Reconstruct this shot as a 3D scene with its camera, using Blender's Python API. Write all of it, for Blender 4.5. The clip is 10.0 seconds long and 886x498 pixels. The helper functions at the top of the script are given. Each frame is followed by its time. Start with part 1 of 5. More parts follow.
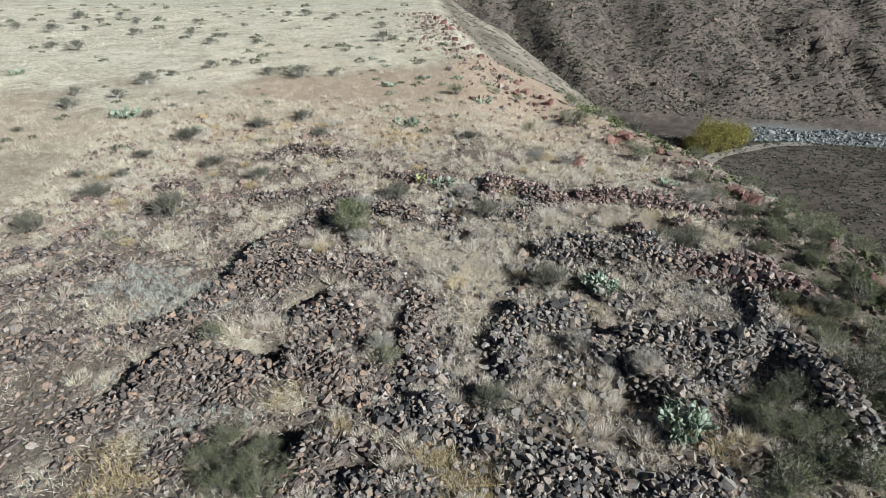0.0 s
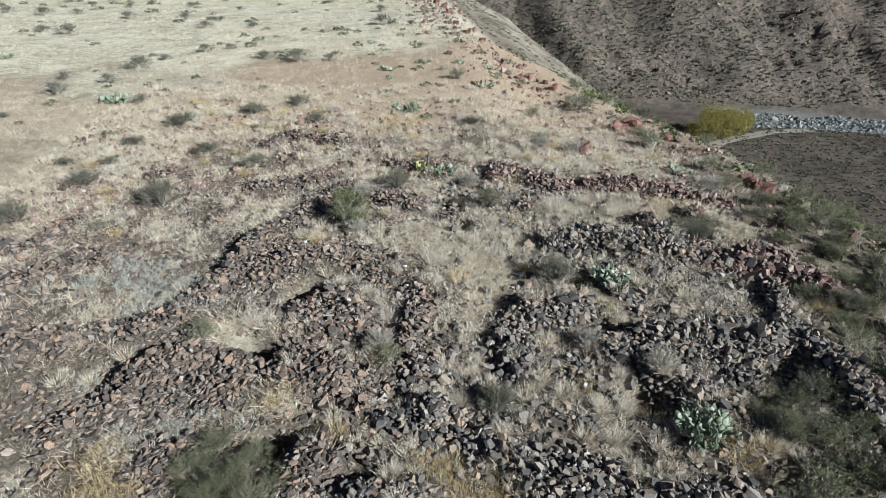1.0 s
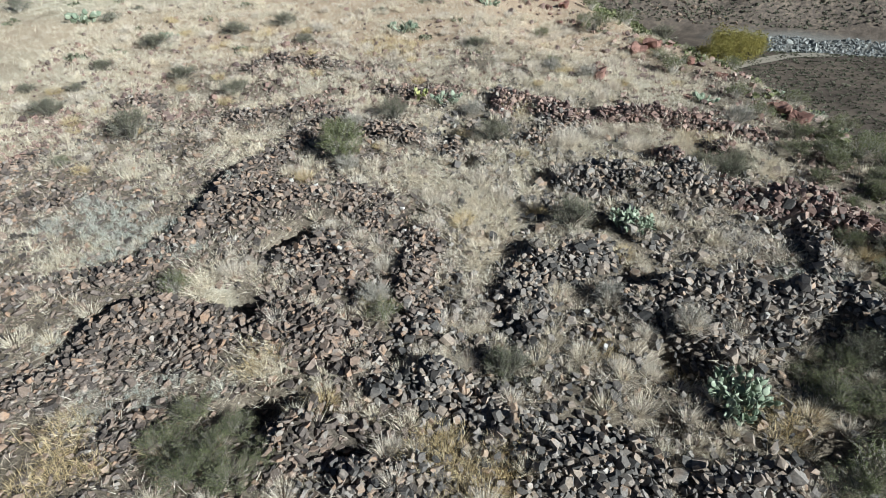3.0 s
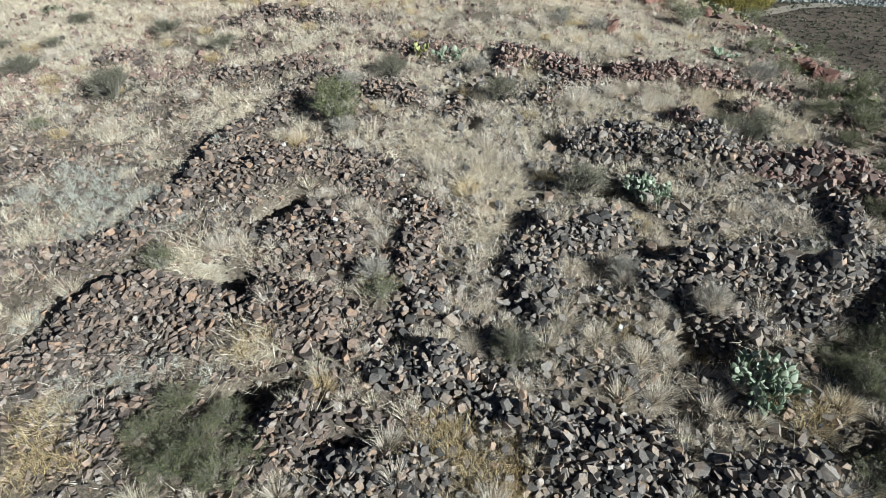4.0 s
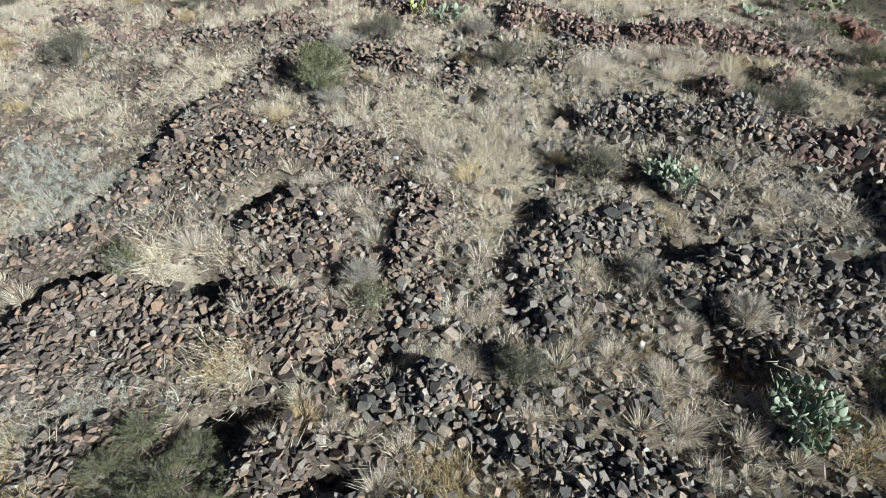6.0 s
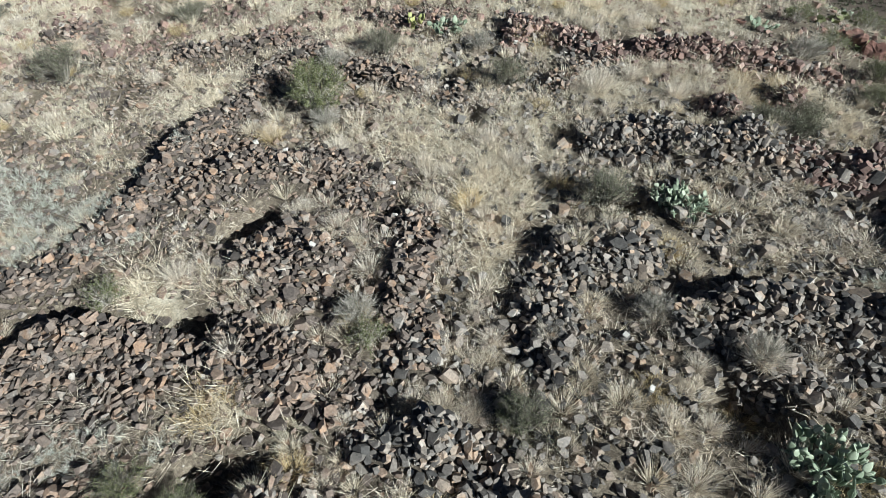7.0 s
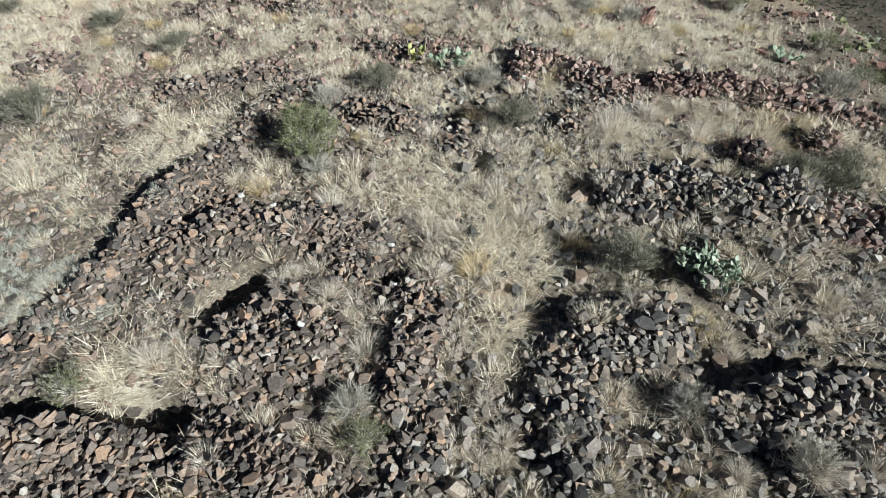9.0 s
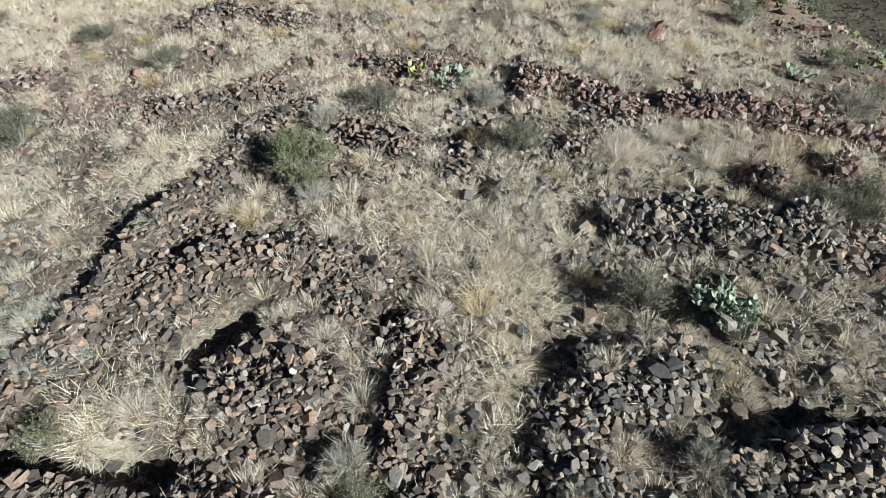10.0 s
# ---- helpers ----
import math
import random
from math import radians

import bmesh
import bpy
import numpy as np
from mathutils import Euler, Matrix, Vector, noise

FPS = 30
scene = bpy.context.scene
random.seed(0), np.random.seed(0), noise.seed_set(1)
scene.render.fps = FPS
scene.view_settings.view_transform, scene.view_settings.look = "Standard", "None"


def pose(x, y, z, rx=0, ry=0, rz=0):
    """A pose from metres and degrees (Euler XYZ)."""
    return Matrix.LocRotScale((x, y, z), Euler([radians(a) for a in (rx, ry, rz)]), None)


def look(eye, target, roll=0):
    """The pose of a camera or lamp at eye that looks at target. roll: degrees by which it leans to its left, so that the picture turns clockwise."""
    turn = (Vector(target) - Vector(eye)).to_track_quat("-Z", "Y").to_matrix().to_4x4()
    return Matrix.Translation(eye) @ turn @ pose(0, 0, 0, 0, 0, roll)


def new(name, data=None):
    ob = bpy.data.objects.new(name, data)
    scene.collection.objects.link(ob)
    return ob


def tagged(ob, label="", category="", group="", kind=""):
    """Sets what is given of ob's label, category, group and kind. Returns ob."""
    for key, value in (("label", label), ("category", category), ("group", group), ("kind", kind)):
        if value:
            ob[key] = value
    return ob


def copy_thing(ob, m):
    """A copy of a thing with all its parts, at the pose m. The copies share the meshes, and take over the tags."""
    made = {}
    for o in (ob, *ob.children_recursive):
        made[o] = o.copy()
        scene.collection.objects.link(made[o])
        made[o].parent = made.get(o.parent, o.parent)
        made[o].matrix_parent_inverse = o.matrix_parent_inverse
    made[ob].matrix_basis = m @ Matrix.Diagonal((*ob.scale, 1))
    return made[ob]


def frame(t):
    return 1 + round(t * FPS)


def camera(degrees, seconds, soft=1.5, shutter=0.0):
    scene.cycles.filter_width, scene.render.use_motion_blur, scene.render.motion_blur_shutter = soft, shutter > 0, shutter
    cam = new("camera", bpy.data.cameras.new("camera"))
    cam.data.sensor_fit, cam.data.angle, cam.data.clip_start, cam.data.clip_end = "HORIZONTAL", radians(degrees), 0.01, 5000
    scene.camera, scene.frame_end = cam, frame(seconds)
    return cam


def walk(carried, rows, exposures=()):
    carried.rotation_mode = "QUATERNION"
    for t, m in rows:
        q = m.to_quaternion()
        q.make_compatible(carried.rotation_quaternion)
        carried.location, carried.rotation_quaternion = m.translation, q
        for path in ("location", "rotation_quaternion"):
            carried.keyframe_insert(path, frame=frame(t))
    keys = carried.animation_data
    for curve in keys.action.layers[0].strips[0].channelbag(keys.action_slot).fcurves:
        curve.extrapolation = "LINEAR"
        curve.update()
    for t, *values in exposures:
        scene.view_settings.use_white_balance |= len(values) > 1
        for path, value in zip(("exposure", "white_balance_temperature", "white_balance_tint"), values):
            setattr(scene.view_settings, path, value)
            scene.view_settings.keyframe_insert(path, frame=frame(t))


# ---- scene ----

PATH = [
    (0, (0.97, -13.011, 7.393), (0.969, -11.222, 6.498), 0.1),
    (0.5, (0.957, -12.669, 7.287), (0.956, -10.882, 6.389), 0.1),
    (0.7, (0.938, -12.533, 7.237), (0.938, -10.749, 6.333), 0.1),
    (1, (0.911, -12.329, 7.161), (0.911, -10.56, 6.228), 0.1),
    (1.5, (0.869, -11.984, 7.034), (0.87, -10.244, 6.049), 0.1),
    (2, (0.878, -11.648, 6.904), (0.879, -9.937, 5.869), 0.1),
    (2.5, (0.886, -11.312, 6.793), (0.887, -9.631, 5.71), 0.1),
    (4, (0.821, -10.197, 6.495), (0.821, -8.64, 5.24), 0.0),
    (4.5, (0.843, -9.839, 6.378), (0.842, -8.327, 5.07), -0.0),
    (5, (0.855, -9.485, 6.287), (0.853, -8.018, 4.928), -0.1),
    (5.2, (0.854, -9.348, 6.294), (0.852, -7.898, 4.917), -0.1),
    (5.5, (0.853, -9.143, 6.305), (0.85, -7.696, 4.925), -0.1),
    (7, (0.877, -8.174, 6.383), (0.875, -6.725, 5.004), -0.1),
    (7.5, (0.877, -7.827, 6.404), (0.877, -6.377, 5.026), -0.1),
    (8, (0.853, -7.475, 6.43), (0.853, -6.024, 5.053), -0.1),
    (8.5, (0.825, -7.108, 6.454), (0.827, -5.657, 5.077), -0.1),
    (9, (0.803, -6.735, 6.5), (0.804, -5.286, 5.122), -0.1),
    (9.5, (0.791, -6.387, 6.522), (0.792, -4.937, 5.144), -0.1),
    (10, (0.785, -6.017, 6.553), (0.786, -4.567, 5.175), -0.0),
]
cam = camera(73.9, 10.0, soft=0.5)
walk(cam, [(t, look(eye, target, roll)) for t, eye, target, roll in PATH],
     exposures=[(0.0, 0.48, 5940, 4), (3.0, 0.64, 6010, 2), (10.0, 0.68, 6110, 1)])

# ---------------------------------------------------------------- light
SUN_AZ, SUN_EL = 127.0, 28.5          # compass bearing from +y over +x, and height, in degrees
world = bpy.data.worlds.new("sky")
scene.world = world
world.use_nodes = True
wn = world.node_tree.nodes
sky = wn.new("ShaderNodeTexSky")
sky.sky_type = "NISHITA"
sky.sun_disc = False
sky.sun_elevation = radians(SUN_EL)
sky.sun_rotation = radians(SUN_AZ)
sky.altitude = 1200
sky.air_density = 0.4
sky.dust_density = 0.1
wn["Background"].inputs[1].default_value = 0.031
world.node_tree.links.new(sky.outputs[0], wn["Background"].inputs[0])
sun = new("sun", bpy.data.lights.new("sun", "SUN"))
sun.data.energy = 5.0
sun.data.angle = radians(0.53)
sun.data.color = (1.0, 0.975, 0.93)
_az, _el = radians(SUN_AZ), radians(SUN_EL)
sun.matrix_world = look((0, 0, 0), (-math.sin(_az) * math.cos(_el), -math.cos(_az) * math.cos(_el), -math.sin(_el)))

rng = np.random.default_rng(7)
rnd = random.Random(11)

# ---------------------------------------------------------------- materials


def shader(name, rough=0.85, spec=0.25):
    m = bpy.data.materials.new(name)
    m.use_nodes = True
    b = m.node_tree.nodes["Principled BSDF"]
    b.inputs["Roughness"].default_value = rough
    b.inputs["Specular IOR Level"].default_value = spec
    return m, m.node_tree.nodes, m.node_tree.links, b


def ramp(nodes, stops):
    r = nodes.new("ShaderNodeValToRGB")
    el = r.color_ramp.elements
    while len(el) < len(stops):
        el.new(0.5)
    for e, (p, c) in zip(el, stops):
        e.position, e.color = p, (*c, 1)
    return r


def noise_node(nodes, links, scale, detail=4.0, coord=None, rough=0.55):
    n = nodes.new("ShaderNodeTexNoise")
    n.inputs["Scale"].default_value = scale
    n.inputs["Detail"].default_value = detail
    n.inputs["Roughness"].default_value = rough
    if coord is not None:
        links.new(coord, n.inputs["Vector"])
    return n


def mixer(nodes, links, kind, fac, a, b):
    m = nodes.new("ShaderNodeMix")
    m.data_type, m.blend_type = "RGBA", kind
    for value, socket in ((fac, m.inputs[0]), (a, m.inputs[6]), (b, m.inputs[7])):
        if isinstance(value, (int, float)):
            socket.default_value = value
        elif isinstance(value, tuple):
            socket.default_value = (*value, 1)
        else:
            links.new(value, socket)
    return m.outputs[2]


def bump(nodes, links, bsdf, height, strength, dist):
    b = nodes.new("ShaderNodeBump")
    b.inputs["Strength"].default_value = strength
    b.inputs["Distance"].default_value = dist
    links.new(height, b.inputs["Height"])
    links.new(b.outputs[0], bsdf.inputs["Normal"])


def varied(name, stops, rough=0.85, grain=25.0, amount=0.5, relief=0.4, depth=0.01, island=False, blotch=3.0, spec=0.25):
    """A material whose pieces differ in colour one by one, with grain and blotches on each."""
    m, n, l, b = shader(name, rough, spec)
    if island:
        pick = n.new("ShaderNodeNewGeometry").outputs["Random Per Island"]
    else:
        pick = n.new("ShaderNodeObjectInfo").outputs["Random"]
    geo = n.new("ShaderNodeNewGeometry")
    big = noise_node(n, l, blotch, 3, geo.outputs["Position"])
    fine = noise_node(n, l, grain, 5, geo.outputs["Position"], 0.65)
    add = n.new("ShaderNodeMath")
    add.operation = "MULTIPLY_ADD"
    l.new(big.outputs[0], add.inputs[0])
    add.inputs[1].default_value = 0.5
    l.new(pick, add.inputs[2])
    sub = n.new("ShaderNodeMath")
    sub.operation = "SUBTRACT"
    l.new(add.outputs[0], sub.inputs[0])
    sub.inputs[1].default_value = 0.25
    col = ramp(n, stops)
    l.new(sub.outputs[0], col.inputs[0])
    dark = ramp(n, [(0.3, (1 - amount,) * 3), (0.7, (1 + amount * 0.4,) * 3)])
    l.new(fine.outputs[0], dark.inputs[0])
    l.new(mixer(n, l, "MULTIPLY", 1.0, col.outputs[0], dark.outputs[0]), b.inputs["Base Color"])
    if relief:
        bump(n, l, b, fine.outputs[0], relief, depth)
    return m


STONE_STOPS = [(0.0, (0.068, 0.066, 0.066)), (0.22, (0.14, 0.131, 0.126)), (0.5, (0.235, 0.209, 0.19)),
               (0.68, (0.335, 0.272, 0.222)), (0.8, (0.32, 0.298, 0.28)), (0.91, (0.4, 0.288, 0.21)), (1.0, (0.45, 0.42, 0.39))]
BROWN_STOPS = [(0.0, (0.073, 0.065, 0.061)), (0.22, (0.145, 0.121, 0.11)), (0.45, (0.225, 0.182, 0.158)),
               (0.66, (0.31, 0.228, 0.18)), (0.78, (0.275, 0.253, 0.236)), (0.9, (0.37, 0.245, 0.17)), (1.0, (0.43, 0.395, 0.36))]
RED_STOPS = [(0.0, (0.13, 0.096, 0.09)), (0.4, (0.235, 0.165, 0.147)), (0.75, (0.34, 0.225, 0.188)), (1.0, (0.44, 0.36, 0.315))]
M_STONE = varied("basalt_stone", STONE_STOPS, 0.8, 30, 0.45, 0.5, 0.012)
M_BROWN = varied("brown_stone", BROWN_STOPS, 0.8, 30, 0.45, 0.5, 0.012)
M_RED = varied("red_stone", RED_STOPS, 0.85, 22, 0.45, 0.5, 0.012)
M_LOOSE = varied("loose_stone", STONE_STOPS, 0.8, 30, 0.45, 0.5, 0.012, island=True)
M_SLAB = varied("slab_stone", BROWN_STOPS, 0.8, 30, 0.45, 0.5, 0.012, island=True)
M_LOOSE_RED = varied("loose_red_stone", RED_STOPS, 0.85, 25, 0.4, 0.5, 0.012, island=True)
M_PALE = varied("pale_stone", [(0, (0.55, 0.53, 0.5)), (1, (0.75, 0.73, 0.7))], 0.7, 40, 0.3)
M_BOULDER = varied("red_boulder", [(0.0, (0.15, 0.083, 0.07)), (0.5, (0.255, 0.135, 0.11)), (1.0, (0.33, 0.2, 0.165))], 0.9, 7, 0.5, 0.8, 0.05, blotch=1.2)
M_RIVER = varied("river_stone", [(0, (0.13, 0.14, 0.143)), (0.5, (0.24, 0.253, 0.255)), (1, (0.42, 0.43, 0.42))], 0.8, 2, 0.3, island=True)
M_CRAG = varied("crag_rock", [(0, (0.12, 0.09, 0.075)), (0.5, (0.22, 0.17, 0.14)), (1, (0.34, 0.26, 0.2))], 0.9, 1.2, 0.5, 0.8, 0.3, island=True)

DRY = [(0.0, (0.24, 0.195, 0.135)), (0.25, (0.58, 0.5, 0.395)), (0.6, (0.82, 0.745, 0.62)), (1.0, (0.95, 0.89, 0.78))]
GREY_DRY = [(0.0, (0.27, 0.23, 0.185)), (0.3, (0.61, 0.54, 0.46)), (0.65, (0.84, 0.77, 0.68)), (1.0, (0.94, 0.89, 0.82))]
GOLD = [(0.0, (0.25, 0.185, 0.09)), (0.35, (0.52, 0.415, 0.24)), (0.7, (0.7, 0.575, 0.36)), (1.0, (0.85, 0.74, 0.52))]
STRAW = [(0.0, (0.34, 0.285, 0.2)), (0.3, (0.62, 0.555, 0.445)), (0.65, (0.83, 0.768, 0.645)), (1.0, (0.94, 0.895, 0.79))]


def leafy(name, stops, trans=0.15, rough=0.7):
    m, n, l, b = shader(name, rough, 0.2)
    pick = n.new("ShaderNodeNewGeometry").outputs["Random Per Island"]
    col = ramp(n, stops)
    l.new(pick, col.inputs[0])
    geo = n.new("ShaderNodeNewGeometry")
    big = noise_node(n, l, 1.1, 3, geo.outputs["Position"])
    tone = ramp(n, [(0.3, (0.84, 0.84, 0.84)), (0.7, (1.08, 1.06, 1.03))])
    l.new(big.outputs[0], tone.inputs[0])
    out = mixer(n, l, "MULTIPLY", 1.0, col.outputs[0], tone.outputs[0])
    l.new(out, b.inputs["Base Color"])
    t = n.new("ShaderNodeBsdfTranslucent")
    l.new(out, t.inputs[0])
    mix = n.new("ShaderNodeMixShader")
    mix.inputs[0].default_value = trans
    l.new(b.outputs[0], mix.inputs[1])
    l.new(t.outputs[0], mix.inputs[2])
    l.new(mix.outputs[0], n["Material Output"].inputs[0])
    return m


M_DRY = leafy("dry_grass", DRY)
M_GREYDRY = leafy("grey_dry_grass", GREY_DRY)
M_GOLD = leafy("golden_dry_grass", GOLD)
M_STRAW = leafy("straw_grass", STRAW)
M_SILVER = leafy("silver_leaf", [(0, (0.33, 0.345, 0.315)), (0.5, (0.54, 0.555, 0.505)), (1, (0.74, 0.745, 0.69))])
M_GREEN = leafy("green_leaf", [(0, (0.09, 0.105, 0.05)), (0.5, (0.165, 0.185, 0.095)), (1, (0.26, 0.275, 0.15))])
M_SAGE = leafy("grey_green_leaf", [(0, (0.12, 0.13, 0.085)), (0.5, (0.2, 0.21, 0.145)), (1, (0.31, 0.315, 0.23))])
M_DARKLEAF = leafy("dark_leaf", [(0, (0.1, 0.105, 0.08)), (0.5, (0.155, 0.16, 0.12)), (1, (0.22, 0.22, 0.17))])
M_YELLOW = leafy("yellow_green_leaf", [(0, (0.13, 0.135, 0.045)), (0.5, (0.27, 0.245, 0.075)), (1, (0.42, 0.345, 0.11))])
M_TWIG = leafy("grey_twig", [(0, (0.24, 0.225, 0.2)), (0.5, (0.41, 0.385, 0.35)), (1, (0.6, 0.57, 0.53))], 0.0)
M_DARKTWIG = leafy("dark_twig", [(0, (0.09, 0.083, 0.07)), (0.5, (0.17, 0.158, 0.135)), (1, (0.33, 0.31, 0.275))], 0.0)
M_BARK = varied("bark", [(0, (0.1, 0.08, 0.06)), (1, (0.2, 0.17, 0.13))], 0.9, 8, 0.5)
M_PAD = varied("prickly_pear_pad", [(0, (0.12, 0.155, 0.105)), (0.5, (0.24, 0.295, 0.215)), (1, (0.44, 0.49, 0.38))], 0.5, 40, 0.2, 0.2, 0.004, spec=0.4)
M_PADYEL = varied("yellow_pear_pad", [(0, (0.26, 0.3, 0.12)), (1, (0.42, 0.42, 0.18))], 0.5, 40, 0.2, 0.2, 0.004)

# ---------------------------------------------------------------- plan of the ruin: walls as lines, rubble as ellipses
# name, stone kind, half width, height, line
WALLS = [
    ("front", "stone", 0.42, 0.48, [(4.3, -2.95), (5.15, -2.75), (6.0, -2.82), (7.0, -3.0), (7.8, -3.2), (8.2, -3.75), (8.35, -4.5), (8.25, -5.3)]),
    ("upper", "stone", 0.5, 0.46, [(3.9, 1.2), (4.4, 1.2), (5.2, 1.02), (6.4, 0.78), (7.35, 0.45)]),
    ("upper_end", "red", 0.46, 0.32, [(7.4, 0.42), (8.25, 0.25), (9.0, 0.0), (9.5, -0.9)]),
    ("cross", "stone", 0.25, 0.2, [(8.55, -0.35), (8.15, -1.75), (8.0, -2.7)]),
    ("middle", "brown", 0.36, 0.18, [(0.35, -0.85), (0.5, -1.3), (0.32, -2.05), (0.42, -2.75), (0.5, -3.35)]),
    ("band", "brown", 0.5, 0.24, [(-4.1, -0.1), (-3.5, 0.1), (-2.7, 0.36), (-1.85, 0.55), (-1.2, 0.35), (-0.45, 0.05)]),
    ("hearth", "brown", 0.48, 0.28, [(-5.75, -4.65), (-5.0, -4.15), (-4.5, -3.4), (-3.8, -3.2), (-3.1, -3.4)]),
    ("hearth_end", "brown", 0.45, 0.24, [(-2.4, -3.15), (-1.6, -3.4), (-0.8, -3.75), (-0.35, -4.1)]),
    ("long", "brown", 0.36, 0.22, [(-5.2, -2.0), (-4.7, -1.2), (-4.35, -0.2), (-4.0, 0.9), (-3.5, 2.0), (-3.15, 2.9), (-2.6, 4.2)]),
    ("long_end", "brown", 0.32, 0.16, [(-8.3, -3.1), (-7.4, -2.5), (-6.3, -2.2), (-5.3, -2.05)]),
    ("step", "stone", 0.38, 0.3, [(0.05, -4.62), (0.46, -4.45), (0.95, -4.72), (1.45, -5.1)]),
    ("terrace", "red", 0.32, 0.28, [(5.45, 4.7), (6.6, 4.4), (7.8, 3.85), (8.9, 3.35)]),
    ("corner", "red", 0.31, 0.28, [(2.5, 4.95), (2.65, 5.75), (3.35, 5.35), (4.0, 4.85), (4.6, 4.5)]),
    ("corner_end", "brown", 0.24, 0.2, [(3.25, 3.3), (3.8, 3.8), (4.4, 4.3)]),
    ("back", "brown", 0.3, 0.3, [(-0.85, 6.4), (0.0, 6.25), (0.85, 6.15)]),
    ("left_back", "brown", 0.28, 0.18, [(-5.0, 4.65), (-3.9, 5.05), (-2.7, 5.25), (-1.9, 4.7)]),
    ("centre_back", "brown", 0.3, 0.2, [(-1.35, 4.1), (-0.15, 3.4), (1.0, 3.1)]),
    ("far_back", "brown", 0.26, 0.16, [(-5.35, 8.3), (-4.9, 8.95), (-4.0, 8.6), (-2.4, 8.2), (-1.5, 7.85)]),
    ("far_left", "brown", 0.3, 0.16, [(-9.9, -0.55), (-8.8, 0.0), (-7.8, 0.8)]),
    ("far_left_back", "brown", 0.3, 0.16, [(-10.9, 0.95), (-9.6, 1.4), (-9.5, 2.7)]),
]
# stone kind, x, y, half axes, turn, height
HEAPS = [
    ("stone", 3.2, -1.65, 1.2, 0.65, 15, 0.27),
    ("stone", 2.3, -3.0, 0.45, 1.05, 0, 0.2),
    ("brown", -1.5, -1.7, 0.95, 0.95, 0, 0.3),
    ("brown", -4.1, -4.0, 1.25, 0.55, 10, 0.12),
    ("brown", -1.5, -3.7, 0.9, 0.45, -20, 0.12),
    ("stone", -0.1, -6.25, 0.9, 0.45, 0, 0.25),
    ("stone", 2.7, -6.0, 1.15, 0.65, 0, 0.28),
    ("stone", 1.9, -5.55, 0.6, 0.35, -20, 0.12),
    ("brown", -1.1, -5.55, 0.8, 0.5, 20, 0.24),
    ("brown", -3.2, 0.7, 0.7, 0.6, 0, 0.1),
    ("red", 6.4, 2.35, 0.35, 0.35, 0, 0.2),
    ("red", 7.8, 2.5, 0.35, 0.35, 0, 0.2),
    ("brown", -0.9, 0.5, 0.7, 0.35, -15, 0.15),
    ("stone", 5.0, -1.0, 0.5, 0.2, -30, 0.1),
    ("brown", -8.0, 5.6, 0.9, 0.5, 30, 0.14),
    ("stone", 6.3, -3.55, 0.6, 0.3, -10, 0.08),
    ("stone", 4.9, -6.4, 0.9, 0.4, 0, 0.12),
    ("brown", -3.75, -5.45, 0.6, 0.45, 40, 0.1),
    ("stone", 5.3, -3.75, 0.55, 0.3, -15, 0.12),
]
# hollows: x, y, half axes, turn, depth
HOLLOWS = [
    (-2.3, -0.75, 0.85, 0.4, 45, 0.34), (-2.9, -2.75, 0.75, 0.35, -10, 0.34), (-2.55, -2.9, 0.3, 0.3, 0, 0.2),
    (6.5, -2.38, 1.8, 0.3, -10, 0.36), (-4.2, -2.75, 0.8, 0.3, 0, 0.25), (4.7, -4.2, 0.75, 0.6, -25, 0.46), (6.7, -4.5, 0.55, 0.45, 0, 0.14), (6.3, -5.9, 0.6, 0.4, 0, 0.25), (4.0, -5.35, 0.5, 0.22, -10, 0.2), (-0.4, -5.72, 0.5, 0.25, -15, 0.28),
    (0.25, -4.15, 0.45, 0.22, -25, 0.22), (-1.95, -5.0, 0.65, 0.36, 10, 0.36), (1.2, 3.9, 0.6, 0.35, 0, 0.25),
    (1.45, 2.1, 0.25, 0.5, 0, 0.2), (0.1, -0.5, 0.35, 0.22, 0, 0.2), (4.0, -0.35, 0.35, 0.35, 0, 0.25), (7.7, -4.4, 0.3, 0.6, 0, 0.06),
    (3.0, 1.7, 0.35, 0.5, 0, 0.15), (-5.25, -3.6, 0.95, 0.22, 52, 0.34), (-1.65, -5.0, 0.6, 0.32, 25, 0.3),
]
# patches of close grass: x, y, radius
STRAW_PATCHES = [(-4.06, 3.16, 0.85), (-4.7, 2.6, 0.7), (-3.42, -2.17, 0.55), (-3.67, -2.31, 0.32), (0.51, 1.78, 0.85), (0.11, 2.41, 0.55), (0.77, 1.08, 0.5), (1.79, 1.75, 0.72), (1.62, 0.85, 0.62),
                 (1.57, -0.26, 0.75), (1.36, 0.43, 0.6), (2.25, -0.18, 0.55), (1.49, -1.87, 0.42), (1.73, -1.23, 0.45), (-0.96, 1.23, 0.45), (-0.41, 0.46, 0.4), (-1.88, -4.14, 0.4), (-1.05, -4.46, 0.24), (2.88, 1.26, 0.5), (2.7, 1.97, 0.6),
                 (3.8, 3.26, 0.55), (4.57, 2.97, 0.55), (5.65, 3.51, 0.8), (6.62, 3.48, 0.7), (8.06, 2.89, 0.7), (8.68, 1.85, 0.7), (3.14, 4.8, 0.4), (0.47, 4.23, 0.5), (-1.37, 5.25, 0.6), (-1.76, 5.96, 0.65)]
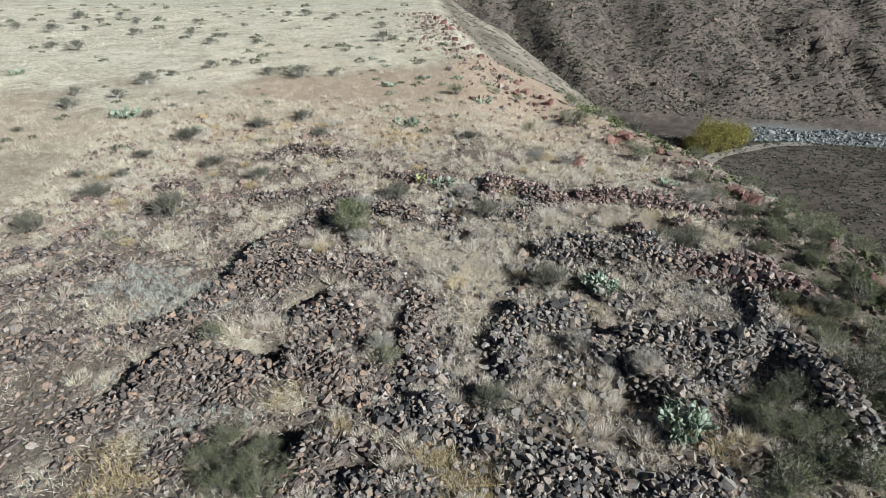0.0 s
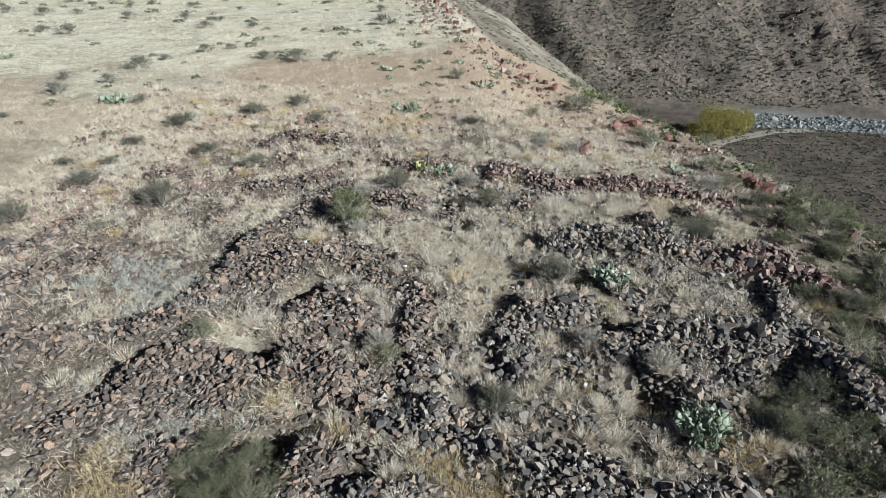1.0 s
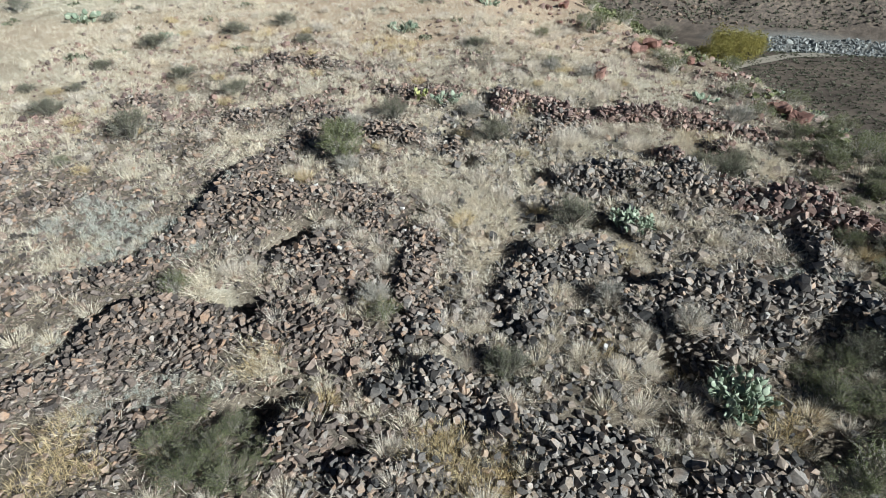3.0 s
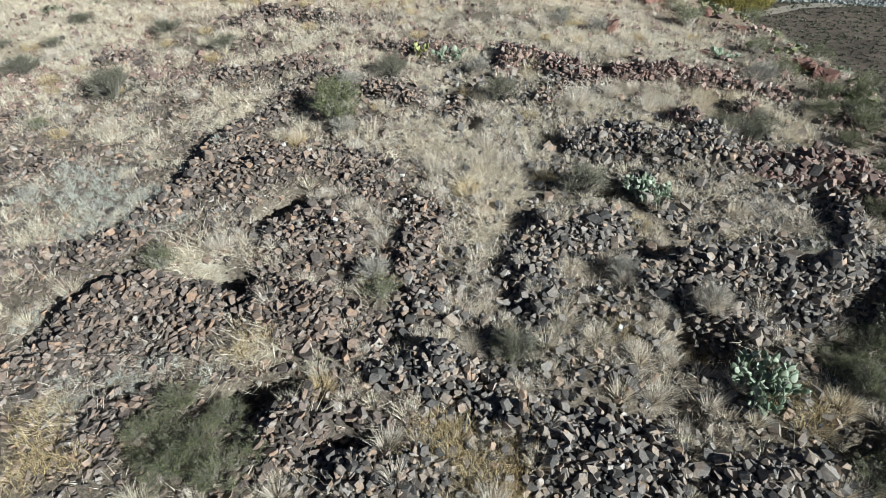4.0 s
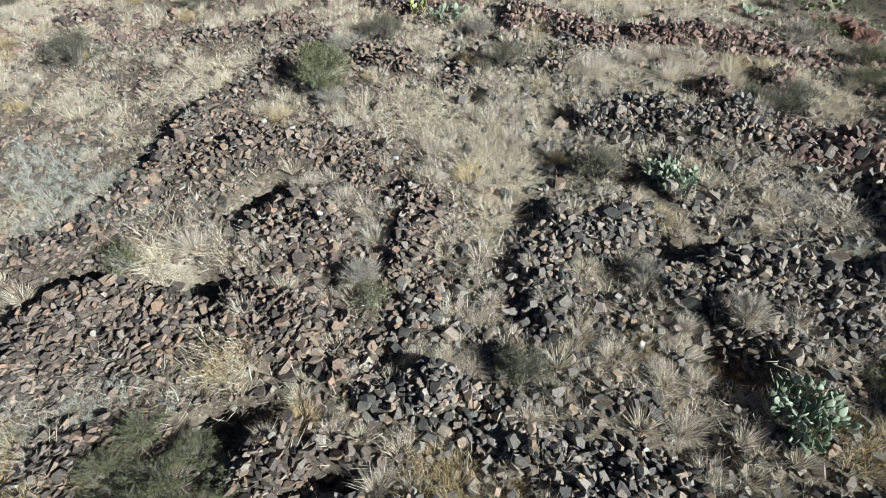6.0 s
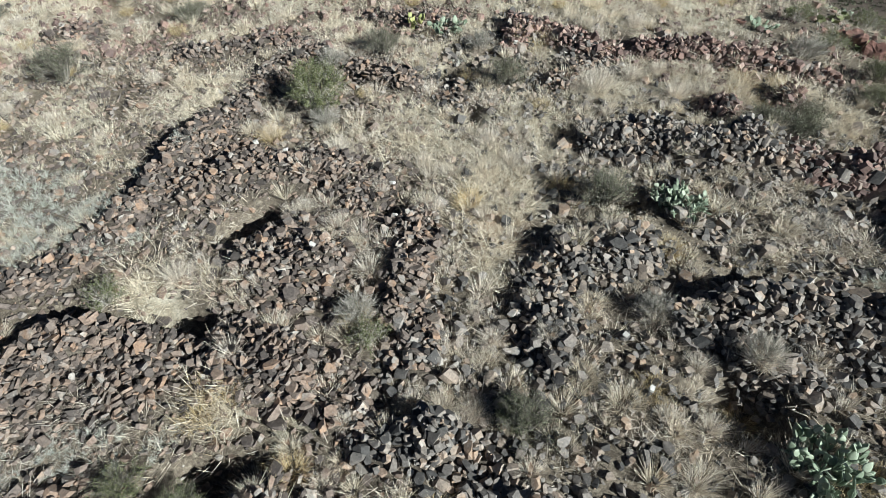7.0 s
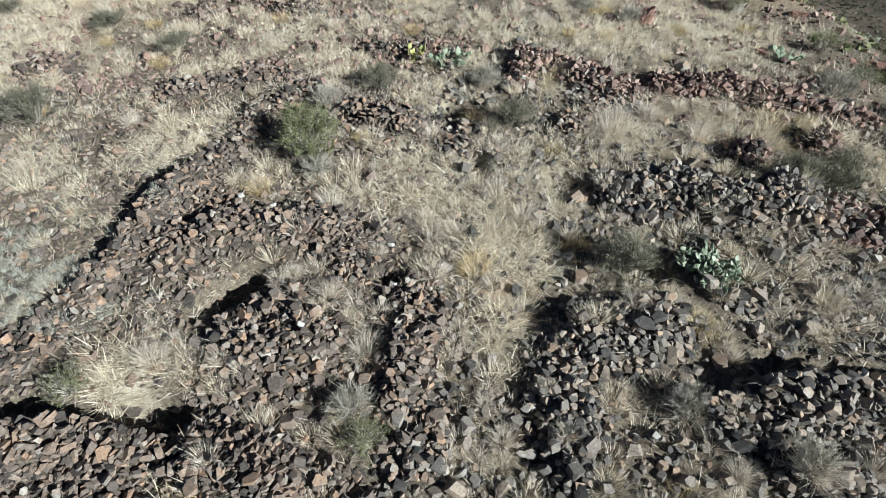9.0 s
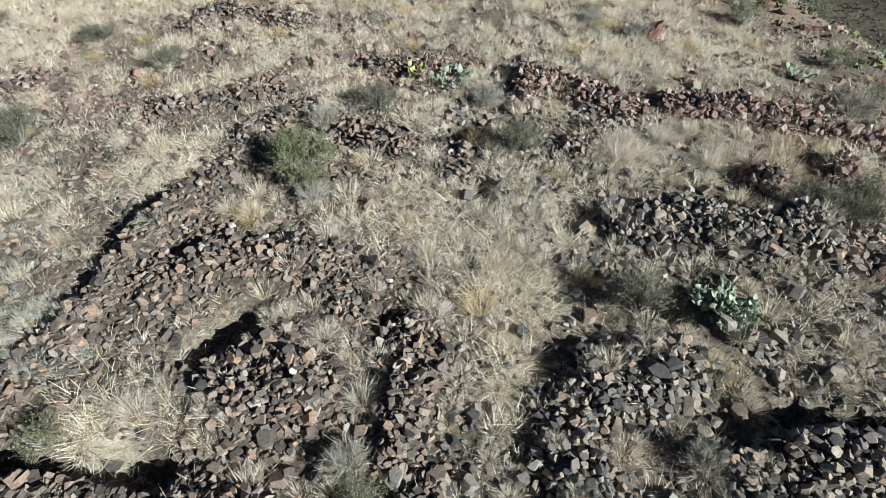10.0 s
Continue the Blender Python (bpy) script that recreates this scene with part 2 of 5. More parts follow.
FLOOR_PATCHES = [(7.51, 8.48, 1.2), (7.86, 6.85, 1.1), (6.38, 8.27, 0.8), (2.26, 7.4, 0.7), (-9.86, 5.08, 1.3), (-9.64, 7.7, 1.25), (-6.57, -1.91, 0.7), (-6.25, -1.28, 0.6), (-5.81, 1.21, 0.6), (-6.94, 2.43, 0.75), (-8.54, 2.97, 0.8),
                 (-2.96, 7.55, 0.9), (-2.28, 7.53, 0.9), (-2.97, 4.0, 0.4), (5.2, 6.6, 0.8), (4.2, 7.4, 0.7), (0.2, 8.6, 0.8), (-7.6, -0.9, 0.5), (-5.9, -5.9, 0.4)]
GOLD_PATCHES = [(1.23, -5.91, 0.6), (0.79, -5.91, 0.42), (1.66, -6.07, 0.5), (1.21, -6.36, 0.65), (-4.69, -5.54, 0.5), (-4.74, -6.03, 0.37), (-3.15, -5.96, 0.4), (-3.75, -6.11, 0.34), (5.81, -5.28, 0.48), (-2.15, -4.08, 0.34), (3.54, -4.08, 0.25), (-4.4, -6.1, 0.45),
                (-1.0, 10.5, 1.0), (3.0, 5.0, 0.35), (7.4, 3.0, 0.6), (-5.9, 12.0, 0.5), (4.8, 9.2, 0.6)]
GREY_PATCHES = [(-5.49, -3.99, 0.5), (-5.37, -3.53, 0.4), (-3.75, -4.43, 0.5), (-3.92, -5.2, 0.55), (-4.48, -5.01, 0.55), (-3.17, -4.64, 0.42), (-5.07, -4.82, 0.48), (-1.27, 4.27, 0.5), (-2.62, -0.83, 0.45), (-3.04, -1.33, 0.5), (-0.73, -1.03, 0.5), (-0.37, -1.53, 0.4),
                (-2.26, -1.97, 0.45), (5.85, -3.42, 0.38), (6.99, -3.67, 0.5), (3.96, -2.62, 0.38), (6.25, -0.43, 0.74), (7.09, -0.26, 0.75), (7.31, -0.81, 0.75), (7.62, -1.33, 0.5), (6.26, -1.31, 0.6), (6.86, -1.63, 0.6), (5.63, -1.29, 0.46), (3.4, -4.6, 0.4), (3.0, -4.2, 0.35), (5.0, 3.6, 0.7), (6.5, 3.0, 0.7)]
RIM_Y = [-40, -20, -5, 1.5, 3.8, 6, 9.9, 12.4, 14.7, 17.8, 20.7, 29.5, 39, 57, 100, 160]
RIM_X = [17, 14, 12.4, 11.9, 11.9, 11.9, 11.2, 9.8, 8.4, 6.8, 5.8, 3.1, 1.9, 0.0, -2, -4]

# ---------------------------------------------------------------- shape of the land


def lattice(ix, iy, seed):
    h = (ix.astype(np.int64) * 374761393 + iy.astype(np.int64) * 668265263 + seed * 974711) & 0x7FFFFFFF
    h = ((h ^ (h >> 13)) * 1274126177) & 0x7FFFFFFF
    return ((h ^ (h >> 16)) & 0xFFFF) / 65535.0


def vnoise(x, y, seed=0):
    x, y = np.asarray(x, float), np.asarray(y, float)
    ix, iy = np.floor(x), np.floor(y)
    fx, fy = x - ix, y - iy
    fx, fy = fx * fx * (3 - 2 * fx), fy * fy * (3 - 2 * fy)
    a, b = lattice(ix, iy, seed), lattice(ix + 1, iy, seed)
    c, d = lattice(ix, iy + 1, seed), lattice(ix + 1, iy + 1, seed)
    return (a + (b - a) * fx) * (1 - fy) + (c + (d - c) * fx) * fy - 0.5


def fbm(x, y, seed=0, octaves=4):
    return sum(vnoise(np.asarray(x) * 2**k, np.asarray(y) * 2**k, seed + k) / 2**k for k in range(octaves))


def smooth(a, b, v):
    t = np.clip((v - a) / (b - a), 0, 1)
    return t * t * (3 - 2 * t)


def line_distance(x, y, line):
    best = np.full(np.shape(x), 1e9)
    for (ax, ay), (bx, by) in zip(line[:-1], line[1:]):
        dx, dy = bx - ax, by - ay
        t = np.clip(((x - ax) * dx + (y - ay) * dy) / (dx * dx + dy * dy), 0, 1)
        best = np.minimum(best, np.hypot(x - ax - t * dx, y - ay - t * dy))
    return best


def oval(x, y, cx, cy, rx, ry, turn):
    c, s = math.cos(radians(turn)), math.sin(radians(turn))
    u, v = (x - cx) * c + (y - cy) * s, -(x - cx) * s + (y - cy) * c
    return np.hypot(u / rx, v / ry)


def mounds(x, y):
    """Height of walls and heaps over the bare slope, and how far the ground is rubble (0 to 1)."""
    x, y = np.asarray(x, float), np.asarray(y, float)
    h, mask = np.zeros(x.shape), np.zeros(x.shape)
    wob = 0.12 * fbm(x * 1.7, y * 1.7, 40, 3)
    top = 1 + 0.5 * fbm(x * 1.1, y * 1.1, 44, 2)
    for _, _, w, height, line in WALLS:
        d = line_distance(x, y, line) + wob
        ends = np.minimum(np.hypot(x - line[0][0], y - line[0][1]), np.hypot(x - line[-1][0], y - line[-1][1]))
        h = np.maximum(h, height * (0.35 + 0.65 * smooth(0.1, 1.1, ends)) * top * (1 - smooth(w * 0.5, w * 1.08, d)))
        mask = np.maximum(mask, 1 - smooth(w * 0.9, w * 1.4, d))
    for _, cx, cy, rx, ry, turn, height in HEAPS:
        d = oval(x, y, cx, cy, rx, ry, turn) + wob * 1.5
        h = np.maximum(h, height * top * (1 - smooth(0.3, 1.1, d)))
        mask = np.maximum(mask, 1 - smooth(0.85, 1.25, d))
    dig = np.zeros(x.shape)
    for cx, cy, rx, ry, turn, depth in HOLLOWS:
        dig = np.maximum(dig, 1.4 * depth * (1 - smooth(0.45, 1.05, oval(x, y, cx, cy, rx, ry, turn))))
    stir = fbm(x * 1.5, y * 1.5, 47, 3)
    h = h + (0.07 + 0.2 * mask) * np.minimum(stir, 0.25)
    return h - dig * (1 - 0.8 * smooth(0.1, 0.3, h)), mask


def rim_side(x, y):
    return x - np.interp(y, RIM_Y, RIM_X) - 0.7 * fbm(x * 0.15, y * 0.15, 60, 3) * smooth(8, 20, y)


def river_line(x):
    return 141 - 0.22 * (x - 85)


def land(x, y):
    """Height of the ground: the mesa top with its ruin, the flank, the valley floor and the far canyon side."""
    x, y = np.asarray(x, float), np.asarray(y, float)
    base = -0.1 + 0.062 * np.clip(y + 2, -6, 26) + 0.012 * np.clip(x, -8, 10)
    base = base - 0.02 * np.clip(-8 - y, 0, 60)
    base = base - 0.13 * np.clip(0.5 * x + 0.86 * y - 7.2, 0, 6) * smooth(1.5, 6, x)
    base = base + 0.12 * fbm(x * 0.35, y * 0.35, 3, 3) + 0.05 * fbm(x * 2.2, y * 2.2, 8, 3)
    base = base + 0.2 * fbm(x * 0.05, y * 0.05, 5, 2) * smooth(12, 40, np.hypot(x, y))
    near = (x > -13) & (x < 13) & (y > -9) & (y < 11)
    up = np.zeros(x.shape)
    up[near] = mounds(x[near], y[near])[0]
    s = rim_side(x, y)
    drop = np.interp(s, [0, 1, 2, 4, 8, 14, 20, 32, 44, 54, 70, 4000], [0, 0.45, 1.4, 3.2, 6.8, 11, 15, 23, 30, 34.8, 35.5, 35.5])
    gentle = np.interp(s, [0, 1, 2, 4, 8, 14, 20, 32, 44, 54, 70, 4000], [0, 0.2, 0.55, 1.35, 3.1, 6.6, 11, 20.5, 29, 34.8, 35.5, 35.5])
    drop = drop + (gentle - drop) * smooth(9, 18, y)
    drop = drop + smooth(4, 16, s) * 1.6 * fbm(x * 0.09, y * 0.09, 70, 4)
    mesa = base - drop
    far = smooth(0, 26, y - 108 - 6 * fbm(x * 0.05, x * 0.03, 77, 2))
    mesa = mesa * (1 - far) + far * (-34)
    floor = -34 + 0.8 * fbm(x * 0.04, y * 0.04, 80, 3)
    z = np.maximum(mesa, floor)
    bank = np.abs(y - river_line(x))
    z = z - 1.6 * (1 - smooth(7, 13, bank)) * smooth(0, 4, -z - 20)
    rise = y - river_line(x) - 13 + 7 * fbm(x * 0.035, y * 0.02, 90, 3)
    gully = np.abs(fbm(x * 0.045 + 0.012 * y, y * 0.012, 95, 3))
    crag = smooth(0.02, 0.3, fbm(x * 0.07, y * 0.07, 97, 3)) * (0.4 + smooth(60, 110, x))
    wall = -34 + 0.66 * np.clip(rise, 0, 400) + smooth(0, 10, rise) * (8.5 * (gully - 0.25) + 7.0 * smooth(80, 105, x) * np.abs(fbm(x * 0.16 + 0.02 * y, y * 0.05, 98, 3)) * smooth(60, 10, rise) + 2.4 * crag * (0.5 + fbm(x * 0.3, y * 0.2, 99, 3)) + 1.2 * fbm(x * 0.2, y * 0.2, 100, 3))
    wall = np.where(rise > 120, wall - 0.5 * np.clip(rise - 120, 0, 280), wall)
    return np.where(rise > 0, np.maximum(z, wall), z) + up


def axis_steps(lo, hi, step, out_lo, out_hi, grow, cap, far):
    mid = list(np.arange(lo, hi + step / 2, step))
    for sign, start, stop in ((1, mid[-1], out_hi), (-1, mid[0], out_lo)):
        v, d, some = start, step, []
        while sign * (stop - v) > 0:
            d = min(d * grow, cap) if sign * v < far else d * 1.3
            v += sign * d
            some.append(v)
        mid = mid + some if sign > 0 else some[::-1] + mid
    return np.array(mid)


def mesh_of(name, verts, tris, mat, smooth_it=False):
    me = bpy.data.meshes.new(name)
    verts, tris = np.asarray(verts, np.float32), np.asarray(tris, np.int32)
    k = tris.shape[1]
    me.vertices.add(len(verts))
    me.vertices.foreach_set("co", verts.ravel())
    me.loops.add(tris.size)
    me.loops.foreach_set("vertex_index", tris.ravel())
    me.polygons.add(len(tris))
    me.polygons.foreach_set("loop_start", np.arange(0, tris.size, k, dtype=np.int32))
    me.polygons.foreach_set("loop_total", np.full(len(tris), k, np.int32))
    me.polygons.foreach_set("use_smooth", np.full(len(tris), smooth_it, bool))
    me.materials.append(mat)
    me.update(calc_edges=True)
    return me


def ground_material():
    m, n, l, b = shader("dusty_ground", 0.95, 0.1)
    geo = n.new("ShaderNodeNewGeometry").outputs["Position"]

    def attr(name):
        a = n.new("ShaderNodeAttribute")
        a.attribute_name = name
        return a.outputs["Fac"]

    n1 = noise_node(n, l, 1.3, 5, geo)
    n2 = noise_node(n, l, 14.0, 6, geo, 0.7)
    n3 = noise_node(n, l, 60.0, 3, geo, 0.7)
    soil = ramp(n, [(0.3, (0.07, 0.058, 0.048)), (0.5, (0.13, 0.107, 0.087)), (0.7, (0.21, 0.178, 0.143))])
    l.new(n1.outputs[0], soil.inputs[0])
    litter = ramp(n, [(0.35, (0.075, 0.062, 0.05)), (0.52, (0.19, 0.162, 0.127)), (0.68, (0.46, 0.41, 0.325))])
    l.new(n2.outputs[0], litter.inputs[0])
    c = mixer(n, l, "MIX", 0.55, soil.outputs[0], litter.outputs[0])
    straw = ramp(n, [(0.3, (0.28, 0.24, 0.172)), (0.47, (0.53, 0.484, 0.378)), (0.64, (0.73, 0.688, 0.572))])
    n4 = noise_node(n, l, 0.5, 5, geo, 0.7)
    sw = n.new("ShaderNodeMath")
    sw.operation = "MULTIPLY_ADD"
    l.new(n4.outputs[0], sw.inputs[0])
    sw.inputs[1].default_value = 0.7
    half = n.new("ShaderNodeMath")
    half.operation = "MULTIPLY_ADD"
    n5 = noise_node(n, l, 4.0, 7, geo, 0.8)
    l.new(n5.outputs[0], half.inputs[0])
    half.inputs[1].default_value = 1.0
    half.inputs[2].default_value = -0.36
    l.new(half.outputs[0], sw.inputs[2])
    l.new(sw.outputs[0], straw.inputs[0])
    c = mixer(n, l, "MIX", attr("straw"), c, straw.outputs[0])
    red = ramp(n, [(0.34, (0.27, 0.19, 0.135)), (0.5, (0.44, 0.335, 0.245)), (0.66, (0.58, 0.47, 0.36))])
    l.new(n2.outputs[0], red.inputs[0])
    c = mixer(n, l, "MIX", attr("bare"), c, red.outputs[0])
    # dark rubble soil, toned down further to paint shade into gaps between stones
    rub_shade = ramp(n, [(0.3, (0.04, 0.035, 0.031)), (0.5, (0.09, 0.077, 0.066)), (0.7, (0.19, 0.162, 0.135))])
    l.new(n2.outputs[0], rub_shade.inputs[0])
    c = mixer(n, l, "MIX", attr("rubble"), c, rub_shade.outputs[0])
    nv = noise_node(n, l, 0.22, 6, geo, 0.7)
    val = ramp(n, [(0.32, (0.1, 0.083, 0.073)), (0.5, (0.155, 0.129, 0.111)), (0.62, (0.2, 0.165, 0.138)), (0.75, (0.29, 0.23, 0.17))])
    l.new(nv.outputs[0], val.inputs[0])
    nf = noise_node(n, l, 1.1, 7, geo, 0.75)
    rocky = ramp(n, [(0.36, (0.5, 0.5, 0.52)), (0.52, (1.0, 1.0, 1.0)), (0.66, (1.7, 1.6, 1.5))])
    l.new(nf.outputs[0], rocky.inputs[0])
    c = mixer(n, l, "MIX", attr("valley"), c, mixer(n, l, "MULTIPLY", 1.0, val.outputs[0], rocky.outputs[0]))
    dirt = ramp(n, [(0.35, (0.06, 0.05, 0.043)), (0.5, (0.1, 0.082, 0.07)), (0.65, (0.15, 0.122, 0.1))])
    l.new(nv.outputs[0], dirt.inputs[0])
    c = mixer(n, l, "MIX", attr("terrace"), c, dirt.outputs[0])
    flank = ramp(n, [(0.34, (0.13, 0.11, 0.09)), (0.5, (0.25, 0.217, 0.178)), (0.66, (0.4, 0.355, 0.29))])
    l.new(nv.outputs[0], flank.inputs[0])
    c = mixer(n, l, "MIX", attr("flank"), c, flank.outputs[0])
    grav = ramp(n, [(0.3, (0.11, 0.11, 0.105)), (0.7, (0.27, 0.265, 0.25))])
    l.new(n2.outputs[0], grav.inputs[0])
    c = mixer(n, l, "MIX", attr("gravel"), c, grav.outputs[0])
    speck = ramp(n, [(0.36, (0.5, 0.5, 0.5)), (0.5, (0.95, 0.95, 0.95)), (0.64, (1.3, 1.3, 1.3))])
    l.new(n3.outputs[0], speck.inputs[0])
    l.new(mixer(n, l, "MULTIPLY", 1.0, c, speck.outputs[0]), b.inputs["Base Color"])
    bump(n, l, b, n2.outputs[0], 0.6, 0.03)
    return m


def cover(x, y):
    """How far the mesa is straw meadow and bare reddish soil (0 to 1 each)."""
    n = fbm(x * 0.25, y * 0.25, 120, 4)
    edge = np.interp(x, [-60, -25, -15, -10, -5, 0, 4], [12, 14, 15.5, 18, 20.5, 25, 32])
    meadow = smooth(-3, 3.5, y - edge + 7 * n)
    left = smooth(7, 11, -x + 3 * n) * smooth(1, 5, y + 4 * n) * 0.55
    bare = np.maximum(smooth(8, 11, y + 4 * n), 0.9 * left) * (1 - meadow) * (1 - 0.5 * left)
    bare = np.maximum(bare, 0.7 - 0.7 * smooth(0.3, 0.85, np.hypot(x - 1.7, y + 0.95) + 0.4 * n))
    tufted = np.zeros(np.shape(x))
    for cx, cy, r in STRAW_PATCHES + FLOOR_PATCHES:
        tufted = np.maximum(tufted, 1 - smooth(0.45 * r, 1.25 * r, np.hypot(x - cx, y - cy) + 0.5 * r * n))
    return np.clip(np.maximum(np.maximum(meadow, left), 0.58 * tufted), 0, 1), np.clip(bare, 0, 1) * 0.95


def build_ground():
    xs = axis_steps(-9.0, 12.6, 0.12, -1500, 1500, 1.08, 2.2, 150)
    ys = axis_steps(-8.0, 10.0, 0.12, -1200, 1800, 1.08, 1.6, 225)
    gx, gy = np.meshgrid(xs, ys)
    x, y = gx.ravel(), gy.ravel()
    z = land(x, y)
    w, h = len(xs), len(ys)
    i = (np.arange(h - 1)[:, None] * w + np.arange(w - 1)).ravel()
    me = mesh_of("ground", np.stack([x, y, z], 1), np.stack([i, i + 1, i + w + 1, i + w], 1), ground_material(), True)
    s, bank = rim_side(x, y), np.abs(y - river_line(x))
    straw, bare = cover(x, y)
    _, rub_shade = mounds(x, y)
    rise = y - river_line(x) - 10
    low = smooth(36, 50, x + 6 * fbm(x * 0.06, y * 0.06, 132, 3))
    valley = np.clip(np.maximum(low, smooth(0, 8, rise)), 0, 1)
    flank = smooth(1.5, 6, s) * smooth(4, 16, y) * (1 - valley)
    gravel = (1 - smooth(7, 10.5, bank + 4 * fbm(x * 0.1, y * 0.1, 130, 2))) * smooth(0, 6, -z - 22) * (1 - smooth(0, 3, rise - 1)) * smooth(66, 80, x)
    for name, v in (("straw", straw * (1 - smooth(0, 3, s))), ("bare", bare), ("rubble", rub_shade * 0.85), ("valley", valley), ("terrace", valley * (1 - smooth(-4, 6, rise)) * (1 - gravel)), ("flank", flank), ("gravel", gravel)):
        a = me.attributes.new(name, "FLOAT", "POINT")
        a.data.foreach_set("value", v.astype(np.float32))
    ob = new("ground", me)
    tagged(ob, "dusty stony mesa ground sloping into a dry canyon", "ground", kind="structure")
    return ob


build_ground()

# ---------------------------------------------------------------- stones


def stone_arrays(seed, sx, sy, sz, sides=6, inset=0.8):
    """A broken angular stone, one unit long: an uneven many-sided plate with two tilted, sharp-edged faces."""
    r = random.Random(seed)
    bm = bmesh.new()
    start = r.uniform(0, 6.28)
    tilt = [(r.uniform(-0.28, 0.28), r.uniform(-0.28, 0.28)) for _ in (0, 1)]
    shift = (r.uniform(-0.07, 0.07), r.uniform(-0.07, 0.07))
    for k in range(sides):
        t = start + 2 * math.pi * (k + r.uniform(-0.36, 0.36)) / sides
        d = r.uniform(0.72, 1.0)
        x, y = math.cos(t) * d * sx / 2, math.sin(t) * d * sy / 2
        for side in (-1, 1):
            f = min(1.0, r.uniform(inset - 0.14, inset + 0.16))
            px, py = x * f + side * shift[0], y * f + side * shift[1]
            a, b = tilt[(side + 1) // 2]
            bm.verts.new((px, py, side * sz / 2 * r.uniform(0.86, 1.0) + (a * px + b * py) * min(1.0, sz * 2.2)))
    out = bmesh.ops.convex_hull(bm, input=bm.verts)
    bmesh.ops.delete(bm, geom=[g for g in out["geom_interior"] if isinstance(g, bmesh.types.BMVert)], context="VERTS")
    bmesh.ops.triangulate(bm, faces=bm.faces)
    bm.verts.index_update()
    bm.verts.ensure_lookup_table()
    verts = np.array([v.co for v in bm.verts])
    tris = np.array([[v.index for v in f.verts] for f in bm.faces])
    bm.free()
    return verts, tris


CHUNKS = [stone_arrays(100 + k, 1.0, 0.62 + 0.34 * (k % 4) / 3, 0.36 + 0.26 * (k % 3) / 2, 4 + k % 3, 0.82) for k in range(16)]
SLABS = [stone_arrays(300 + k, 1.0, 0.58 + 0.36 * (k % 4) / 3, 0.15 + 0.15 * (k % 3) / 2, 5 + k % 2, 0.9) for k in range(16)]
PEBBLES = [stone_arrays(360 + k, 1.0, 0.7 + 0.3 * (k % 3) / 2, 0.4 + 0.2 * (k % 2), 4, 0.85) for k in range(8)]


def lying(n, flat=0.35, dip=0.0):
    """Turns of stones that lie about: any heading, a random lean; dip: a lean in common, like fallen courses, towards the north-west."""
    a, b, c = rng.uniform(0, 2 * np.pi, n), rng.normal(0, flat, n), rng.normal(0, flat, n)
    ca, sa, cb, sb, cc, sc = np.cos(a), np.sin(a), np.cos(b), np.sin(b), np.cos(c), np.sin(c)
    rz = np.zeros((n, 3, 3))
    rz[:, 0, 0], rz[:, 0, 1], rz[:, 1, 0], rz[:, 1, 1], rz[:, 2, 2] = ca, -sa, sa, ca, 1
    rx = np.zeros((n, 3, 3))
    rx[:, 0, 0], rx[:, 1, 1], rx[:, 1, 2], rx[:, 2, 1], rx[:, 2, 2] = 1, cb, -sb, sb, cb
    ry = np.zeros((n, 3, 3))
    ry[:, 1, 1], ry[:, 0, 0], ry[:, 0, 2], ry[:, 2, 0], ry[:, 2, 2] = 1, cc, sc, -sc, cc
    dip = np.broadcast_to(np.asarray(dip, float), (n,))
    ux, uy, c, s = -0.6, -0.8, np.cos(dip), np.sin(dip)
    tip = np.zeros((n, 3, 3))
    tip[:, 0, 0], tip[:, 0, 1], tip[:, 0, 2] = c + ux * ux * (1 - c), ux * uy * (1 - c), uy * s
    tip[:, 1, 0], tip[:, 1, 1], tip[:, 1, 2] = ux * uy * (1 - c), c + uy * uy * (1 - c), -ux * s
    tip[:, 2, 0], tip[:, 2, 1], tip[:, 2, 2] = -uy * s, ux * s, c
    return tip @ rx @ ry @ rz


def courses(x, y):
    """How far the slabs of the lower terrace dip in common."""
    return 0.4 * smooth(0.6, -1.2, x) * smooth(-2.2, -3.4, y) + 0.08 * smooth(0.6, -1.2, x)


def joined(name, shapes, pos, turns, size, mat, label, category, squash=None):
    """Many small pieces as one mesh: shapes are picked at random, turned, scaled and set down."""
    pick = rng.integers(0, len(shapes), len(pos))
    vs, ts, base = [], [], 0
    for k, (v, t) in enumerate(shapes):
        idx = np.nonzero(pick == k)[0]
        if not len(idx):
            continue
        p = np.einsum("nij,vj->nvi", turns[idx], v) * size[idx, None, None] + pos[idx, None, :]
        vs.append(p.reshape(-1, 3))
        ts.append((t[None] + (base + np.arange(len(idx)) * len(v))[:, None, None]).reshape(-1, 3))
        base += len(idx) * len(v)
    ob = new(name, mesh_of(name, np.concatenate(vs), np.concatenate(ts), mat))
    return tagged(ob, label, category, kind="stuff")


def spread(x0, x1, y0, y1, count):
    return rng.uniform(x0, x1, count), rng.uniform(y0, y1, count)


